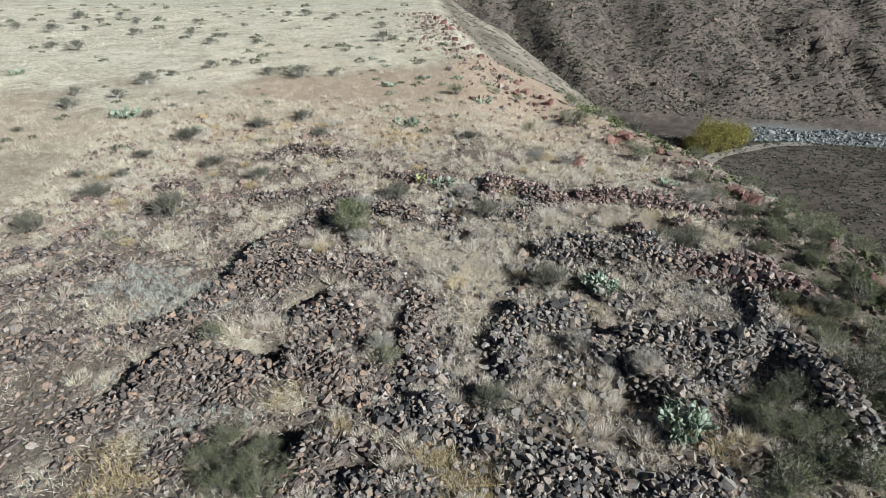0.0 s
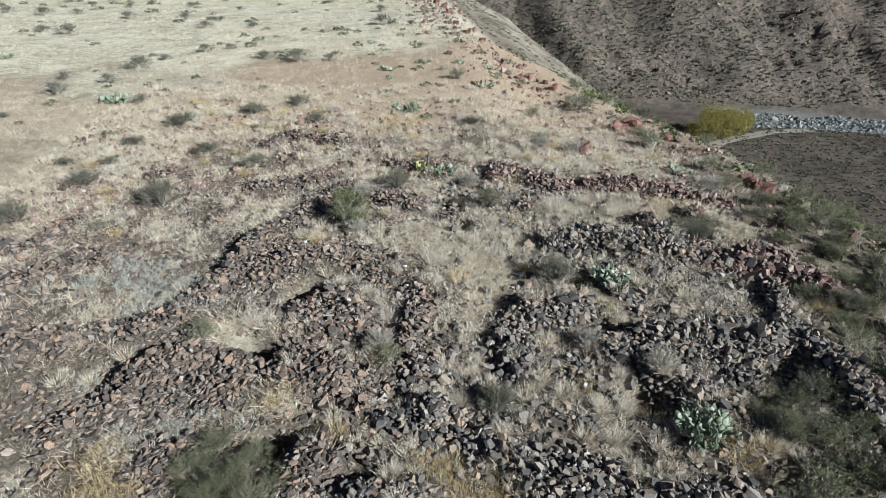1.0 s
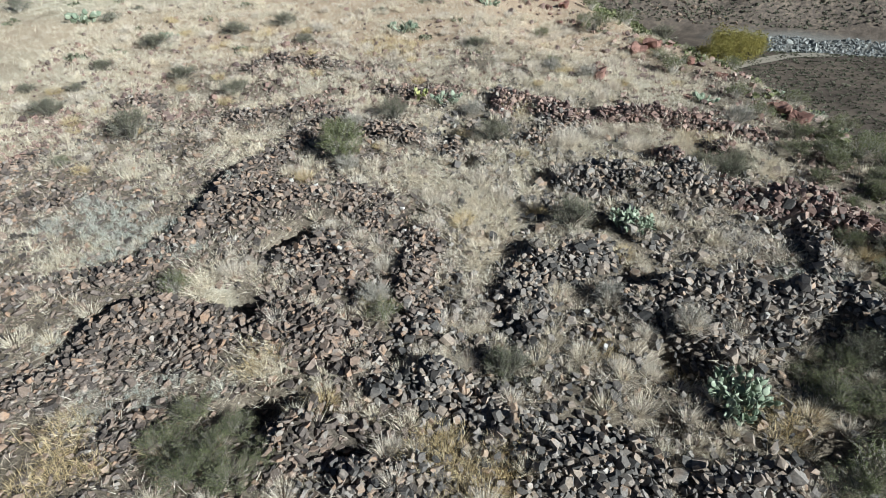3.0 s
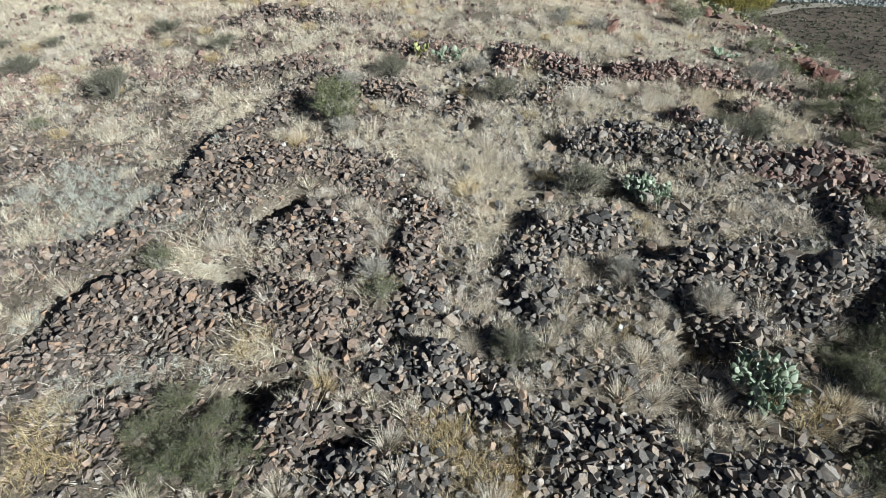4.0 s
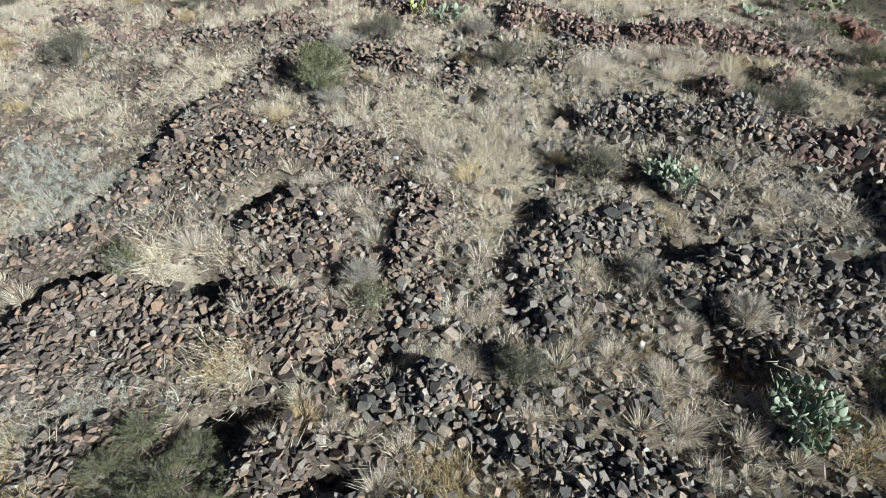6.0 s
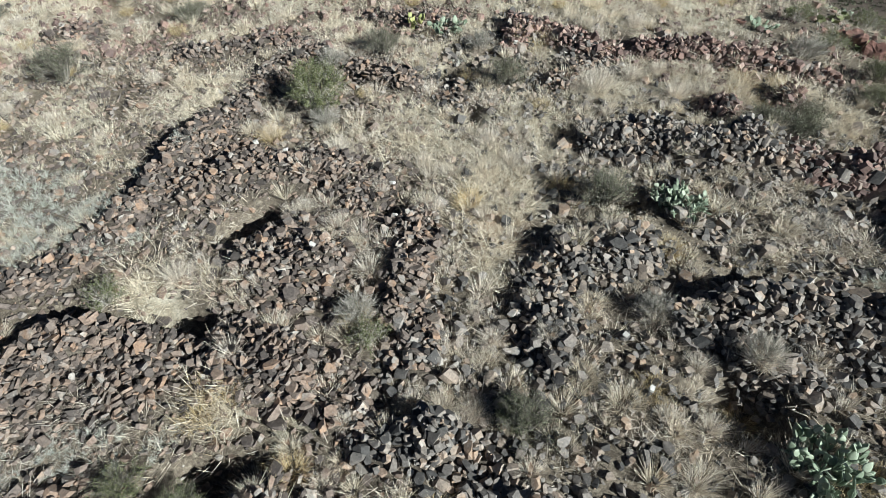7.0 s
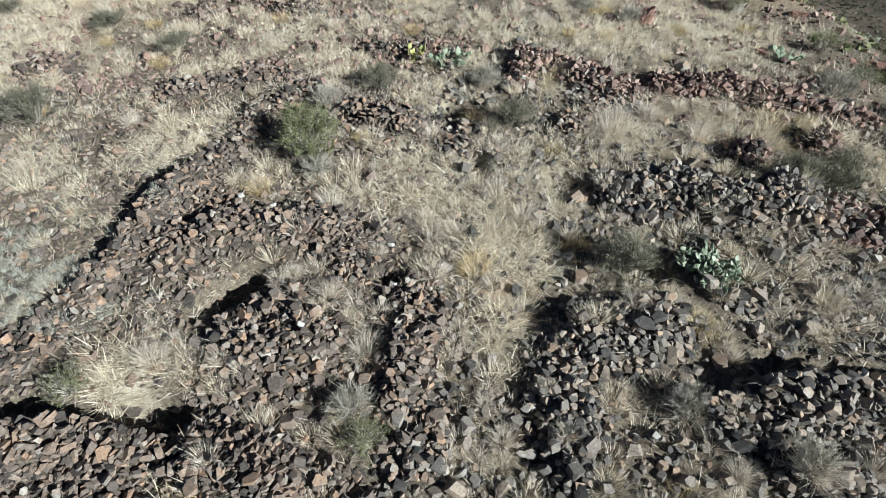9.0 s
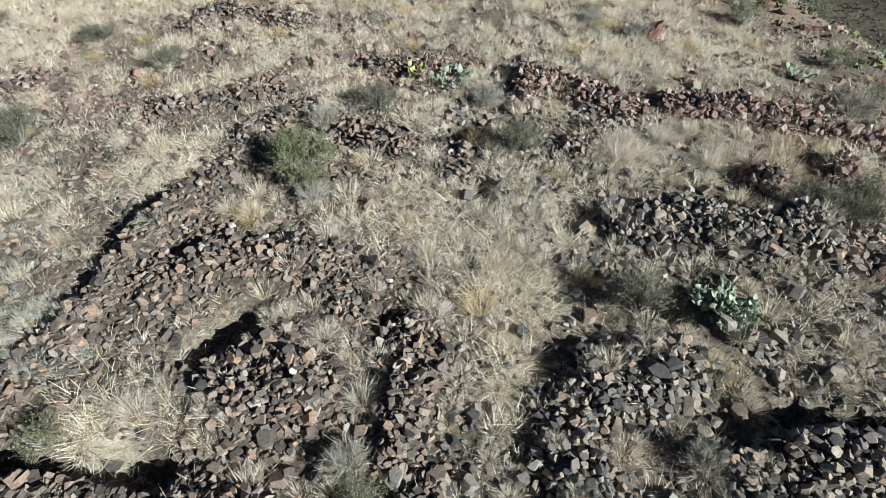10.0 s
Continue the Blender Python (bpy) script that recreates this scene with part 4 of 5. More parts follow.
for x, y, r in ((-5.4, -3.9, 0.42), (-5.8, -3.7, 0.35), (7.6, -2.2, 0.42), (8.0, -2.4, 0.35), (7.2, -2.1, 0.35), (6.9, -4.6, 0.35), (-2.6, -4.6, 0.35), (-3.3, -4.4, 0.35), (-3.6, -4.8, 0.4), (-3.9, -4.6, 0.35), (-4.3, -5.2, 0.4), (-3.0, -4.9, 0.3), (-4.6, -4.7, 0.3), (7.3, 1.5, 0.4), (1.5, 4.1, 0.4), (1.2, 4.4, 0.3)):
    put(SILVERY, x, y, r * 1.35)
for x, y, r in ((-15.0, 19.3, 0.84), (-7.0, 20.5, 0.87), (-17.7, 17.1, 0.55), (-15.2, 16.5, 0.59), (-16.8, 14.8, 0.71), (-12.3, 13.4, 0.52), (-11.8, 14.9, 0.3), (-12.6, 22.6, 0.59), (-11.4, 23.3, 0.45), (-14.3, 21.1, 0.43), (-8.8, 21.0, 0.62), (-5.2, 20.6, 0.47),
                (-1.6, 14.4, 0.27), (-0.4, 23.7, 0.36), (-24.5, 29.7, 0.9), (-27.1, 31.1, 0.6), (-16.2, 32.4, 0.66), (-12.9, 33.1, 0.56), (-3.5, 33.7, 1.0), (-1.4, 33.2, 0.45)):
    put(DARKISH, x, y, r * 2.0, squash=0.7)
for x, y, r in ((-36.1, 51.1, 1.0), (-31.6, 46.3, 0.65), (-32.0, 39.5, 0.95), (-36.2, 41.5, 0.76), (-24.1, 37.7, 0.76), (-19.3, 37.0, 0.73), (-29.9, 40.8, 0.6), (-16.4, 36.4, 0.5), (-17.2, 44.1, 0.46), (-4.6, 43.0, 0.76),
                (-14.1, 55.9, 0.95), (-16.0, 55.8, 0.68), (-10.2, 51.5, 0.76), (-27.8, 45.8, 0.63), (-32.4, 52.3, 0.7), (-22.9, 47.4, 0.62)):
    put(DARKISH, x, y, r * 2.0, squash=0.7)

# ---- prickly pears


def pad_arrays():
    """One flattened, egg-shaped pad standing on its stalk, one unit long."""
    vs, ts, rings, seg = [(0, 0, 0)], [], 5, 10
    for k in range(1, rings):
        f = k / rings
        w = math.sin(math.pi * f**0.8) * 0.39
        for c in range(seg):
            a = 2 * math.pi * c / seg
            vs.append((w * math.cos(a), 0.07 * math.sin(a) * (0.6 + 0.4 * math.sin(math.pi * f)), f))
    vs.append((0, 0, 1.0))
    for c in range(seg):
        ts.append((0, 1 + (c + 1) % seg, 1 + c))
        ts.append((len(vs) - 1, 1 + (rings - 2) * seg + c, 1 + (rings - 2) * seg + (c + 1) % seg))
        for k in range(rings - 2):
            i, j = 1 + k * seg + c, 1 + k * seg + (c + 1) % seg
            ts += [(i, j, j + seg), (i, j + seg, i + seg)]
    return np.array(vs, float), np.array(ts)


PAD_MESH = mesh_of("pad", *pad_arrays(), M_PAD, True)
PAD_YELLOW = mesh_of("pad", *pad_arrays(), M_PADYEL, True)


def pear_proto(label, radius, height, feet, levels, pad, seed, mesh):
    """A clump of prickly pear: chains of flat pads, each pad a part."""
    r = random.Random(seed)
    base = new("prickly_pear")

    def grow(at, way, depth):
        size = pad * r.uniform(0.8, 1.15)
        ob = new("pad", mesh)
        ob.parent = base
        turn = way.to_track_quat("Z", "Y").to_matrix().to_4x4() @ Matrix.Rotation(r.uniform(0, math.pi), 4, "Z")
        ob.matrix_basis = Matrix.Translation(at) @ turn @ Matrix.Diagonal((size, size * 1.1, size, 1))
        tip = at + way * size * 0.9
        if depth < levels and tip.z < height:
            for _ in range(r.choice((1, 2, 2, 3) if depth == 0 else (0, 1, 2, 2))):
                w = (way + Vector((r.gauss(0, 0.55), r.gauss(0, 0.55), r.gauss(0.1, 0.3)))).normalized()
                if tip.z < 0.15:
                    w.z = abs(w.z)
                grow(tip - way * size * 0.06, w, depth + 1)

    for k in range(feet):
        a, d = 2 * math.pi * k / feet + r.uniform(-0.4, 0.4), radius * r.uniform(0.1, 0.6)
        way = Vector((math.cos(a) * 0.7, math.sin(a) * 0.7, r.uniform(0.5, 1.2))).normalized()
        grow(Vector((math.cos(a) * d, math.sin(a) * d, -0.02)), way, 0)
    return tagged(base, label, "cactus", "prickly pears")


PEAR_BIG = pear_proto("bushy blue-green prickly pear cactus beside a stone wall", 0.5, 0.55, 40, 3, 0.115, 5, PAD_MESH)
PEAR_MID = pear_proto("blue-green prickly pear cactus among dry grass", 0.4, 0.5, 11, 2, 0.165, 9, PAD_MESH)
PEAR_FAR = pear_proto("small prickly pear cactus on the stony mesa edge", 0.4, 0.4, 9, 1, 0.2, 31, PAD_MESH)
PEAR_LOW = pear_proto("low sprawling prickly pear cactus on bare soil", 0.6, 0.3, 13, 1, 0.2, 14, PAD_MESH)
PEAR_YELLOW = pear_proto("small yellowish prickly pear cactus by a wall", 0.14, 0.5, 4, 2, 0.16, 19, PAD_YELLOW)
put(PEAR_BIG, 4.84, -0.5, 1.0, 0.3)
put(PEAR_BIG, 5.25, -5.0, 1.1, 2.0, label="large dark-green prickly pear cactus in a stony hollow", squash=1.3)
put(PEAR_MID, 0.95, 5.7, 1.0, 0.4)
put(PEAR_YELLOW, 0.15, 5.9, 1.0, 0.0)
for x, y, r in ((-9.35, 11.6, 0.37), (-1.9, 18.5, 0.43), (-1.7, 17.0, 0.29), (-3.4, 25.0, 0.33), (-2.5, 23.1, 0.32), (0.05, 20.2, 0.32), (0.9, 18.7, 0.25), (3.4, 19.8, 0.38), (4.5, 22.6, 0.35), (1.8, 20.0, 0.32), (2.9, 16.0, 0.55), (8.8, 6.35, 0.42), (12.1, 8.35, 0.33), (11.8, 8.75, 0.19), (12.3, 6.1, 0.27), (12.05, 4.5, 0.2), (3.2, 14.1, 0.16)):
    put(PEAR_FAR, x, y, r * 2.1)
for x, y, r in ((-13.3, 13.4, 0.88), (-23.2, 21.3, 0.65), (-0.66, 12.15, 0.75), (12.4, 2.4, 0.35), (12.05, 2.4, 0.25)):
    put(PEAR_LOW, x, y, r * 1.5)

# ---- bunch grasses


def tuft_proto(label, mat, n, foot, length, lean, width, seed, droop):
    v, t = blades(n, foot, length, lean, width, seed, droop)
    base = new("grass_tuft", mesh_of("grass_tuft", v, t, mat))
    return tagged(base, label, "grass tuft", "dry grass tufts")


PALE_TUFTS = [tuft_proto("pale grey-straw bunch grass tuft among stones", M_GREYDRY, 560, 0.1, 0.5, 1.2, 0.0044, 400 + k, 0.14) for k in range(4)]
DRY_TUFTS = [tuft_proto("dry straw-coloured grass tuft", M_DRY, 560, 0.17, 0.42, 1.1, 0.0046, 410 + k, 0.25) for k in range(3)]
GOLD_TUFTS = [tuft_proto("golden dry grass tuft", M_GOLD, 540, 0.18, 0.42, 1.15, 0.0046, 420 + k, 0.3) for k in range(2)]

for x, y, r in ((-1.47, -0.5, 0.31), (-1.05, 0.83, 0.45), (-0.2, -0.11, 0.3), (0.69, -0.55, 0.4), (1.74, 1.29, 0.44), (1.54, -3.16, 0.33), (3.54, -1.25, 0.36), (3.87, -2.85, 0.41), (5.0, -3.68, 0.44), (4.24, -3.63, 0.31), (4.17, -4.46, 0.37), (2.15, -2.53, 0.21), (1.32, -2.68, 0.23), (-2.15, -2.11, 0.27), (-1.97, -2.54, 0.22), (-2.61, -3.57, 0.21), (0.58, 3.06, 0.42),
                (-2.47, 1.64, 0.35), (0.52, 0.72, 0.36), (4.01, 2.99, 0.55), (4.67, -2.03, 0.3), (5.87, -3.56, 0.38), (1.9, -5.01, 0.29), (3.76, -5.15, 0.38), (-1.61, -5.02, 0.28), (-0.53, -5.12, 0.29), (0.18, -3.97, 0.29), (0.48, -4.05, 0.33), (0.84, -4.17, 0.34), (1.27, -4.26, 0.3), (-0.35, -4.39, 0.22), (2.12, 0.7, 0.4)):
    put(rnd.choice(PALE_TUFTS), x, y, r * 2.1)
for x, y, r in ((4.94, 2.4, 0.28), (5.55, 2.35, 0.28), (4.7, 7.1, 0.5), (5.43, 5.2, 0.3), (1.47, 1.65, 0.4), (2.16, 1.6, 0.42), (0.59, 0.5, 0.34), (0.19, 1.4, 0.36), (1.5, 0.35, 0.34), (-0.5, 2.7, 0.3), (7.12, 0.0, 0.32),
                (-1.02, -1.1, 0.28), (-0.29, -1.9, 0.26), (-0.51, -1.3, 0.28), (1.47, -1.7, 0.3), (5.33, -0.1, 0.3), (-0.32, -4.85, 0.28), (1.21, -4.15, 0.28), (0.45, -4.1, 0.3), (0.87, -4.1, 0.3), (1.9, 0.9, 0.36), (1.1, 1.0, 0.36),
                (2.3, 0.4, 0.32), (0.9, 2.2, 0.34), (0.5, 1.9, 0.3)):
    put(rnd.choice(DRY_TUFTS), x, y, r * 2.1)

# random tufts over the open ground, thinned where stones are piled
tx, ty = spread(-12, 12, -8, 15, 1500)
_, tm = mounds(tx, ty)
tk = thin_out(tx, ty, np.full(len(tx), 0.29))
count = 0
for i in tk:
    if tm[i] > 0.55 or tx[i] > 9.6 or (tx[i] < -3.2 and ty[i] < 1.5) or count > 175 or rng.uniform() > 0.6 or rim_side(tx[i:i + 1], ty[i:i + 1])[0] > 0:
        continue
    count += 1
    kind = rng.uniform()
    proto = PALE_TUFTS if kind < 0.4 else DRY_TUFTS if kind < 0.8 else GOLD_TUFTS
    put(proto[int(rng.integers(len(proto)))], float(tx[i]), float(ty[i]), float(rng.uniform(0.55, 1.0)))

# the many smaller tufts between them
SMALL_TUFTS = [straws(100 + 20 * k, 0.05 + 0.025 * (k % 4), 0.26 + 0.03 * (k % 5), 0.75 + 0.12 * (k % 4), 0.0068, 450 + k) for k in range(8)]
CLUMPS = [blades(24, 0.1, 0.28, 1.2, 0.005, 500 + k, 0.25) for k in range(8)]
LITTER = [straws(14, 0.16, 0.26, 1.5, 0.0085, 520 + k) for k in range(8)]
MATS = [blades(18, 0.13, 0.34, 1.5, 0.0072, 580 + k, 0.12, 0.7) for k in range(8)]
MID_CLUMPS = [straws(12, 0.22, 0.22, 1.35, 0.013, 560 + k) for k in range(6)]
FAR_CLUMPS = [straws(8, 0.3, 0.24, 1.3, 0.03, 540 + k) for k in range(6)]


def upright(n):
    a = rng.uniform(0, 2 * np.pi, n)
    t = np.zeros((n, 3, 3))
    t[:, 0, 0], t[:, 0, 1], t[:, 1, 0], t[:, 1, 1], t[:, 2, 2] = np.cos(a), -np.sin(a), np.sin(a), np.cos(a), 1
    return t


def sow(name, x, y, shapes, lo, hi, mat, label, sink=0.0):
    z = land(x, y) - sink
    return joined(name, shapes, np.stack([x, y, z], 1), upright(len(x)), rng.uniform(lo, hi, len(x)), mat, label, "grass")


def patch_points(patches, per_m2):
    xs, ys = [], []
    for cx, cy, r in patches:
        n = int(per_m2 * math.pi * r * r * 1.3)
        a, d = rng.uniform(0, 2 * np.pi, n), r * 1.15 * np.sqrt(rng.uniform(0, 1, n))
        x, y = cx + d * np.cos(a), cy + d * np.sin(a)
        ok = fbm(x * 2.2, y * 2.2, 300, 3) > -0.28 + 0.55 * (d / r - 0.55).clip(0, 1)
        xs.append(x[ok])
        ys.append(y[ok])
    return np.concatenate(xs), np.concatenate(ys)


sow("straw_grass", *patch_points(STRAW_PATCHES + FLOOR_PATCHES, 25), CLUMPS, 0.7, 1.3, M_STRAW, "patches of pale straw grass between the walls")
sow("matted_grass", *patch_points(STRAW_PATCHES, 50), MATS, 0.7, 1.4, M_DRY, "flattened mats of dry straw between the walls")
sow("golden_grass", *patch_points(GOLD_PATCHES, 75), CLUMPS, 0.7, 1.3, M_GOLD, "patches of golden dry grass")
sow("grey_grass", *patch_points(GREY_PATCHES, 45), MATS, 0.5, 1.0, M_GREYDRY, "patches of grey withered grass on the room floors")

ux, uy = spread(-13, 12.5, -8.5, 16, 5400)
_, um = mounds(ux, uy)
un = fbm(ux * 0.8, uy * 0.8, 305, 3)
keep = (rng.uniform(0, 1, len(ux)) > 0.3 + 0.5 * um + 0.5 * smooth(8.8, 10, ux) + 0.45 * smooth(6, 8, ux) * smooth(-2, -3.5, uy) + 0.3 * smooth(-3.4, -4.2, uy) * smooth(-1.0, -2.0, ux) + 0.42 * smooth(-2.4, -3.4, ux) * smooth(-11, -9, ux) * smooth(5.5, 4, uy)) & (rim_side(ux, uy) < 1) & (un > -0.2)
ux, uy, un = ux[keep], uy[keep], un[keep] + rng.normal(0, 0.15, keep.sum()) - 0.03 * ux[keep] * (ux[keep] < 0)
for sel, mat, word in ((un < 0.0, M_GREYDRY, "small grey dry grass tufts among the stones"), ((un >= 0.0) & (un < 0.3), M_DRY, "small dry grass tufts among the stones"), (un >= 0.3, M_STRAW, "small straw tufts among the stones")):
    sow("small_tufts", ux[sel], uy[sel], SMALL_TUFTS, 0.4, 1.25, mat, word)

# short litter grass everywhere on the near ground
gx, gy = spread(-13, 12.5, -9, 16, 24000)
_, gm = mounds(gx, gy)
gs = rim_side(gx, gy)
keep = (rng.uniform(0, 1, len(gx)) > 0.12 + 0.8 * gm + 0.5 * smooth(8.8, 10, gx) + 0.4 * smooth(6, 8, gx) * smooth(-2, -3.5, gy) + 0.3 * smooth(-2.4, -3.4, gx) * smooth(-11, -9, gx) * smooth(5.5, 4, gy)) & (gs < 1) & (fbm(gx * 0.9, gy * 0.9, 310, 3) > -0.16)
gx, gy = gx[keep], gy[keep]
tone = fbm(gx * 0.7, gy * 0.7, 320, 3) + rng.normal(0, 0.12, len(gx)) - 0.03 * gx * (gx < 0)
for sel, mat, word in ((tone < -0.08, M_GREYDRY, "thin grey grass litter on the stony soil"), ((tone >= -0.08) & (tone < 0.3), M_DRY, "thin dry grass litter on the stony soil"), (tone >= 0.3, M_STRAW, "thin straw litter on the stony soil")):
    sow("grass_litter", gx[sel], gy[sel], LITTER, 0.6, 1.3, mat, word)

lx, ly = spread(-34, -10, -9, 15, 10000)
keep = rng.uniform(0, 1, len(lx)) < smooth(-10, -14, lx) * 0.8 + 0.2
sow("side_meadow_grass", lx[keep], ly[keep], MID_CLUMPS, 0.6, 1.1, M_STRAW, "straw grass on the mesa beside the ruin", 0.02)

# meadow of the mesa top
mx, my = rng.uniform(-1, 1, 52000), rng.uniform(0, 1, 52000)
my = 9 + 58 * my**1.35
mx = -3 + mx * (14 + 0.95 * my) - 0.25 * my
ms, mb = cover(mx, my)
keep = (rim_side(mx, my) < 0) & (rng.uniform(0, 1, len(mx)) < 0.12 + 0.88 * ms) & (mx > -110) & (fbm(mx * 0.35, my * 0.35, 330, 4) > -0.42)
mx, my = mx[keep], my[keep]
mid = my < 30
sow("meadow_grass", mx[mid], my[mid], MID_CLUMPS, 0.6, 1.3, M_STRAW, "pale straw meadow covering the near mesa top", 0.02)
sow("far_meadow_grass", mx[~mid], my[~mid], FAR_CLUMPS, 0.6, 1.2, M_STRAW, "pale straw meadow covering the far mesa top", 0.02)
bx, by = spread(-14, 9, 9, 32, 9000)
keep = (rim_side(bx, by) < 0) & (fbm(bx * 0.5, by * 0.5, 335, 3) > -0.2)
sow("sparse_grass", bx[keep], by[keep], LITTER, 0.7, 1.4, M_DRY, "sparse dry grass on the bare reddish soil")

# ---------------------------------------------------------------- boulders on the rim


def boulder(x, y, r, tall, seed):
    v, t = stone_arrays(seed, 2.0, 1.6, 0.85 * tall, 7, 0.7)
    bm = bmesh.new()
    vv = [bm.verts.new(p) for p in v]
    for a, b, c in t:
        bm.faces.new((vv[a], vv[b], vv[c]))
    bmesh.ops.subdivide_edges(bm, edges=bm.edges, cuts=3, use_grid_fill=True)
    for q in bm.verts:
        q.co += q.co.normalized() * (0.3 * noise.noise(q.co * 1.7 + Vector((seed, 0, 0))) + 0.07 * noise.noise(q.co * 5.0))
    me = bpy.data.meshes.new("boulder")
    bm.to_mesh(me)
    bm.free()
    me.materials.append(M_BOULDER)
    ob = new("boulder", me)
    z = float(land(np.array([x]), np.array([y]))[0])
    ob.matrix_basis = Matrix.LocRotScale((x, y, z + 0.08 * r), Euler((rnd.uniform(-0.2, 0.2), rnd.uniform(-0.2, 0.2), rnd.uniform(0, 6.28))), (r, r, r))
    tagged(ob, "weathered reddish boulder on the mesa rim", "boulder", "rim boulders")


for k, (x, y, r) in enumerate(((1.84, 34.0, 0.45), (2.5, 29.7, 0.4), (2.47, 16.2, 0.3), (5.48, 19.6, 0.42), (6.4, 17.6, 0.4), (5.9, 15.5, 0.25), (5.7, 17.4, 0.32), (6.0, 8.25, 0.58), (8.2, 11.6, 0.55), (8.9, 12.0, 0.65), (9.5, 12.1, 0.28), (9.0, 13.1, 0.3), (8.4, 6.65, 0.25), (10.5, 9.3, 0.36),
                               (10.9, 5.75, 0.55), (11.05, 5.05, 0.48), (10.4, 6.15, 0.25), (10.65, 5.9, 0.25), (11.4, 1.4, 0.36), (11.6, -0.5, 0.4), (5.2, 21.5, 0.4), (4.9, 19.2, 0.35), (3.4, 27.5, 0.4), (1.3, 40.0, 0.6), (0.9, 46.0, 0.6), (0.2, 52.0, 0.6), (6.2, 18.7, 0.3), (9.9, 10.6, 0.3))):
    boulder(x, y, r, rnd.uniform(0.8, 1.2), 600 + k)

# a few pale stones
for x, y, r in ((-0.01, 0.0, 0.16), (-2.02, 0.88, 0.16), (-2.65, 1.2, 0.16), (0.08, -0.8, 0.12), (-1.1, -1.7, 0.14), (-4.66, -2.9, 0.17), (3.37, -3.15, 0.16), (3.51, -4.0, 0.12), (6.35, -3.4, 0.14), (2.53, 4.8, 0.15)):
    ob = new("pale_stone", mesh_of("pale_stone", *CHUNKS[int(abs(x) * 7) % 14], M_PALE))
    ob.matrix_basis = Matrix.LocRotScale((x, y, float(land(np.array([x]), np.array([y]))[0]) + 0.13), Euler((rnd.uniform(-0.3, 0.3), 0.2, rnd.uniform(0, 6))), (r, r, r))
    tagged(ob, "single pale whitish stone among dark rubble", "stone", "pale stones")

# ---------------------------------------------------------------- flank, valley and canyon side


def dome(n, seed, flat=0.8, leaf=0.5):
    """A low round bush of many loose leaf clumps."""
    r = np.random.default_rng(seed)
    p = r.normal(0, 1, (n, 3))
    p /= np.linalg.norm(p, axis=1)[:, None]
    p[:, 2] = np.abs(p[:, 2]) * flat
    p *= r.uniform(0.55, 1.0, n)[:, None] * 0.5
    return leaves_at(p, leaf, seed + 1, 1.3)


BUSHES = [dome(8, 700 + k, 0.7, 0.38) for k in range(8)]
FINE_BUSHES = [dome(34, 720 + k, 0.6, 0.18) for k in range(5)]


def bushes(name, x, y, lo, hi, mat, label, shapes=None):
    z = land(x, y)
    return joined(name, shapes or BUSHES, np.stack([x, y, z], 1), upright(len(x)), rng.uniform(lo, hi, len(x)) * rng.uniform(0.7, 1.2, len(x)), mat, label, "bushes")


x, y = spread(-20, 165, 140, 222, 17000)
ok = (y - river_line(x) > 12 + 4 * fbm(x * 0.1, y * 0.1, 800, 2)) & (fbm(x * 0.05, y * 0.05, 801, 3) > -0.35)
bushes("canyon_bushes", x[ok], y[ok], 0.45, 1.15, M_DARKLEAF, "dark desert bushes dotted over the far canyon side")
x, y = spread(-60, 190, 140, 235, 5000)
ok = y - river_line(x) > 12
bushes("canyon_grass_clumps", x[ok], y[ok], 0.4, 0.9, M_SAGE, "grey-green low scrub on the far canyon side")
x, y = spread(18, 135, 0, 140, 17000)
s = rim_side(x, y)
ok = (s > 12) & (np.abs(y - river_line(x)) > 8) & ((s > 30) | (rng.uniform(0, 1, len(x)) < 0.5)) & (y < river_line(x))
bushes("valley_bushes", x[ok], y[ok], 0.35, 0.85, M_DARKLEAF, "dark creosote-like bushes scattered over the valley floor")
x, y = spread(0, 60, 12, 125, 2600)
s = rim_side(x, y)
ok = (s > 1) & (s < 45)
bushes("flank_scrub", x[ok], y[ok], 0.25, 0.65, M_SAGE, "low grey-green scrub on the mesa flank", FINE_BUSHES[:2])
x, y = spread(8, 24, -14, 24, 1100)
s = rim_side(x, y)
ok = (s > -1.6) & (s < 12) & ((s > 1) | (rng.uniform(0, 1, len(x)) < 0.6))
bushes("rim_scrub", x[ok], y[ok], 0.35, 0.8, M_GREEN, "olive scrub on the steep edge below the rim", FINE_BUSHES)
x, y = spread(-50, 2, 24, 70, 150)
ok = (rim_side(x, y) < -1) & (cover(x, y)[0] > 0.5)
bushes("meadow_bushes", x[ok], y[ok], 0.4, 1.1, M_SAGE, "small olive-grey bushes dotted over the straw meadow", FINE_BUSHES)

x, y = spread(-17, 8, 9, 32, 70)
ok = rim_side(x, y) < -0.5
bushes("mesa_scrub", x[ok], y[ok], 0.3, 0.75, M_SAGE, "low grey-green scrub scattered over the bare mesa top", FINE_BUSHES)

x, y = spread(50, 150, 110, 165, 12000)
b = np.abs(y - river_line(x) + 3 * fbm(x * 0.1, x * 0.05, 820, 2))
ok = (b < 7.5) & (x > 76 + 5 * fbm(x * 0.2, y * 0.2, 823, 2)) & (fbm(x * 0.12, y * 0.25, 821, 3) > -0.4) & (land(x, y) < -30)
x, y = x[ok], y[ok]
sz = np.clip(rng.lognormal(-0.45, 0.45, len(x)), 0.25, 2.0)
joined("river_boulders", CHUNKS, np.stack([x, y, land(x, y) + sz * 0.15], 1), lying(len(x), 0.5), sz, M_RIVER, "pale blue-grey boulders in the dry river bed", "boulders")
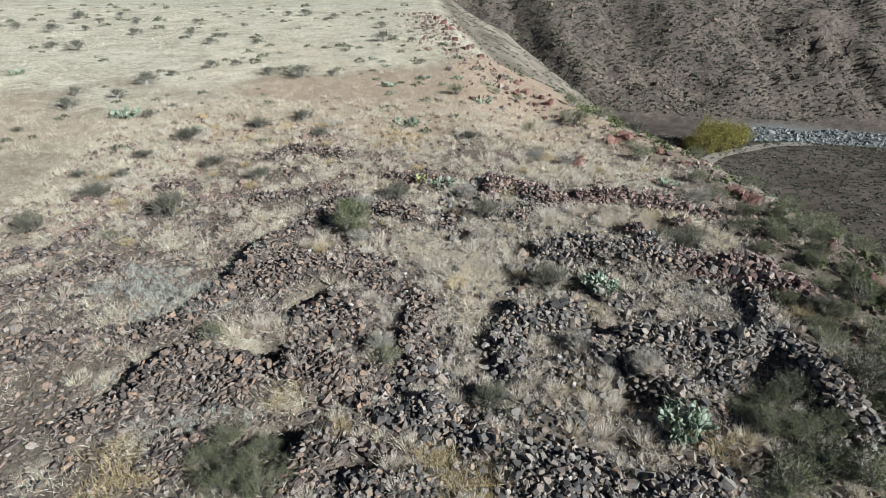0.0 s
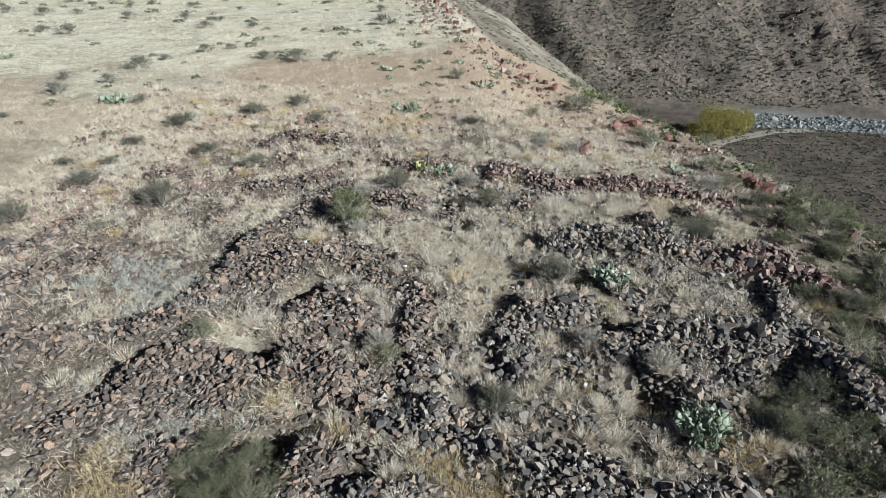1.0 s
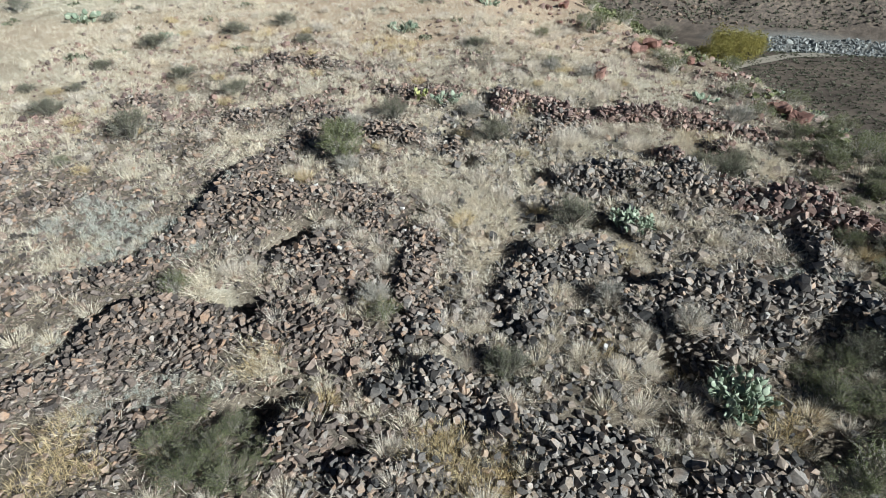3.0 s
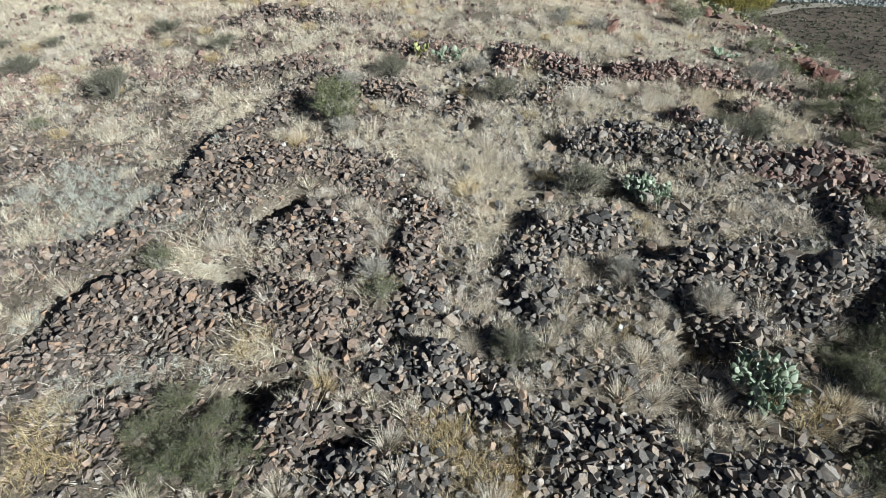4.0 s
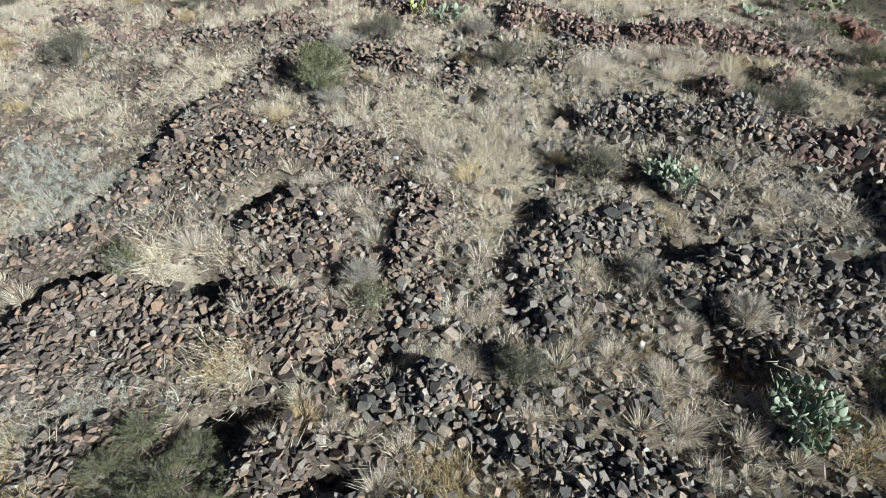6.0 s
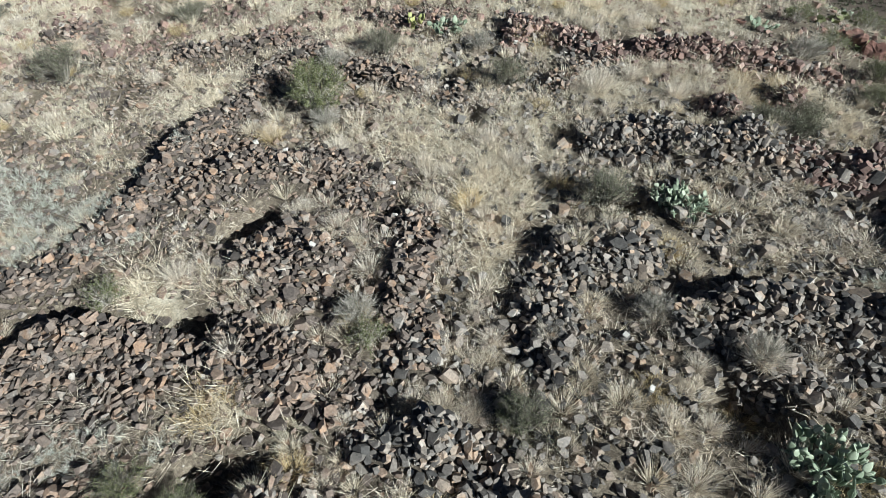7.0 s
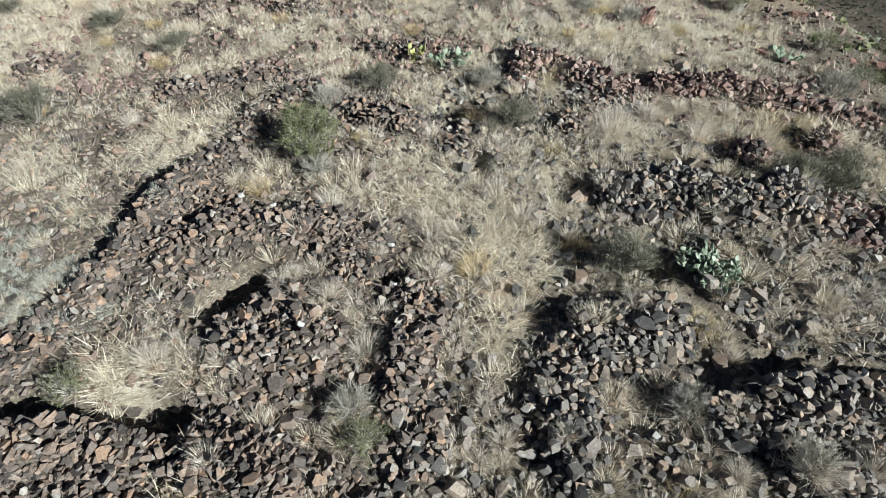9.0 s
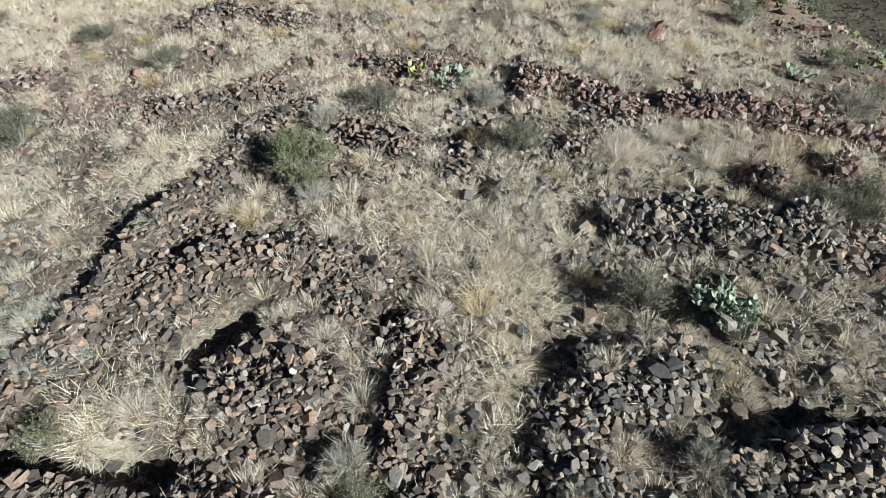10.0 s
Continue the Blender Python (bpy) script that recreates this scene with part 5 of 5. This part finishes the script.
x, y = spread(0, 170, 145, 215, 16000)
rise = y - river_line(x) - 12
ok = (rise > 0) & (fbm(x * 0.07, y * 0.07, 97, 3) > 0.1) & ((x > 55) | (rng.uniform(0, 1, len(x)) < 0.35)) & (rng.uniform(0, 1, len(x)) < 0.45)
x, y = x[ok], y[ok]
sz = np.clip(rng.lognormal(-0.4, 0.55, len(x)), 0.25, 2.0)
joined("canyon_crags", CHUNKS, np.stack([x, y, land(x, y) + sz * 0.1], 1), lying(len(x), 0.7), sz, M_CRAG, "brown rock outcrops on the canyon side", "rocks")


def tree_proto():
    """A broad cottonwood-like tree with forked limbs and a crown of leaf clumps."""
    base = new("tree")
    r = np.random.default_rng(900)
    v, t, tips = branches(14, 3.0, 4.6, 0.22, 901, 0.9)
    part("trunk", mesh_of("trunk", v, t, M_BARK), base)
    ends = np.concatenate([tips[:, 3], tips[:, 2]])
    cores = np.concatenate([ends + r.normal(0, 0.9, ends.shape) for _ in range(2)])
    pos = cores[r.integers(0, len(cores), 4600)] + r.normal(0, 0.55, (4600, 3))
    lv, lt = leaves_at(pos, 0.17, 902, 1.4)
    part("crown", mesh_of("crown", lv, lt, M_YELLOW), base)
    return tagged(base, "yellow-green autumn tree standing by the dry river", "tree", "river trees")


TREE = tree_proto()
for x, y, k in ((58.5, 120.0, 0.7), (61.5, 119.0, 1.0), (65.5, 120.5, 1.08), (69.5, 123.5, 1.05), (74.0, 127.5, 0.75), (64.5, 125.5, 1.12), (70, 129, 0.9)):
    put(TREE, x, y, k)


def build_road():
    line = [(52, 104), (58, 112), (64, 118), (71, 122), (80, 126), (92, 127)]
    ts = np.linspace(0, len(line) - 1, 60)
    cx, cy = np.interp(ts, range(len(line)), [p[0] for p in line]), np.interp(ts, range(len(line)), [p[1] for p in line])
    dx, dy = np.gradient(cx), np.gradient(cy)
    ln = np.hypot(dx, dy)
    v = []
    for k in (-1, 1):
        x, y = cx - dy / ln * 1.6 * k, cy + dx / ln * 1.6 * k
        v.append(np.stack([x, y, land(x, y) + 0.12], 1))
    i = np.arange(59)
    m = varied("dirt_track", [(0, (0.3, 0.27, 0.23)), (1, (0.42, 0.38, 0.33))], 0.95, 3, 0.3)
    ob = new("road", mesh_of("road", np.concatenate(v), np.stack([i, i + 1, i + 61, i + 60], 1), m, True))
    tagged(ob, "pale dirt track on the valley floor", "track", kind="structure")


build_road()


def dead_branch(x, y, size, seed):
    """A fallen, bleached skeleton of a bush."""
    ob = new("dead_branch")
    for k in range(9):
        v, t, _ = branches(1, size, size * 0.35, 0.012, seed * 10 + k, 1.5)
        part("stick", mesh_of("stick", v, t, M_TWIG), ob)
    ob.matrix_basis = Matrix.LocRotScale((x, y, float(land(np.array([x]), np.array([y]))[0]) + 0.02), Euler((0.25, 0.1, rnd.uniform(0, 6))), None)
    tagged(ob, "bleached fallen dead branch on the room floor", "branch", "dead branches")


dead_branch(5.75, -0.85, 0.5, 950)
dead_branch(5.45, -0.7, 0.4, 951)
dead_branch(-0.4, -2.5, 0.35, 952)
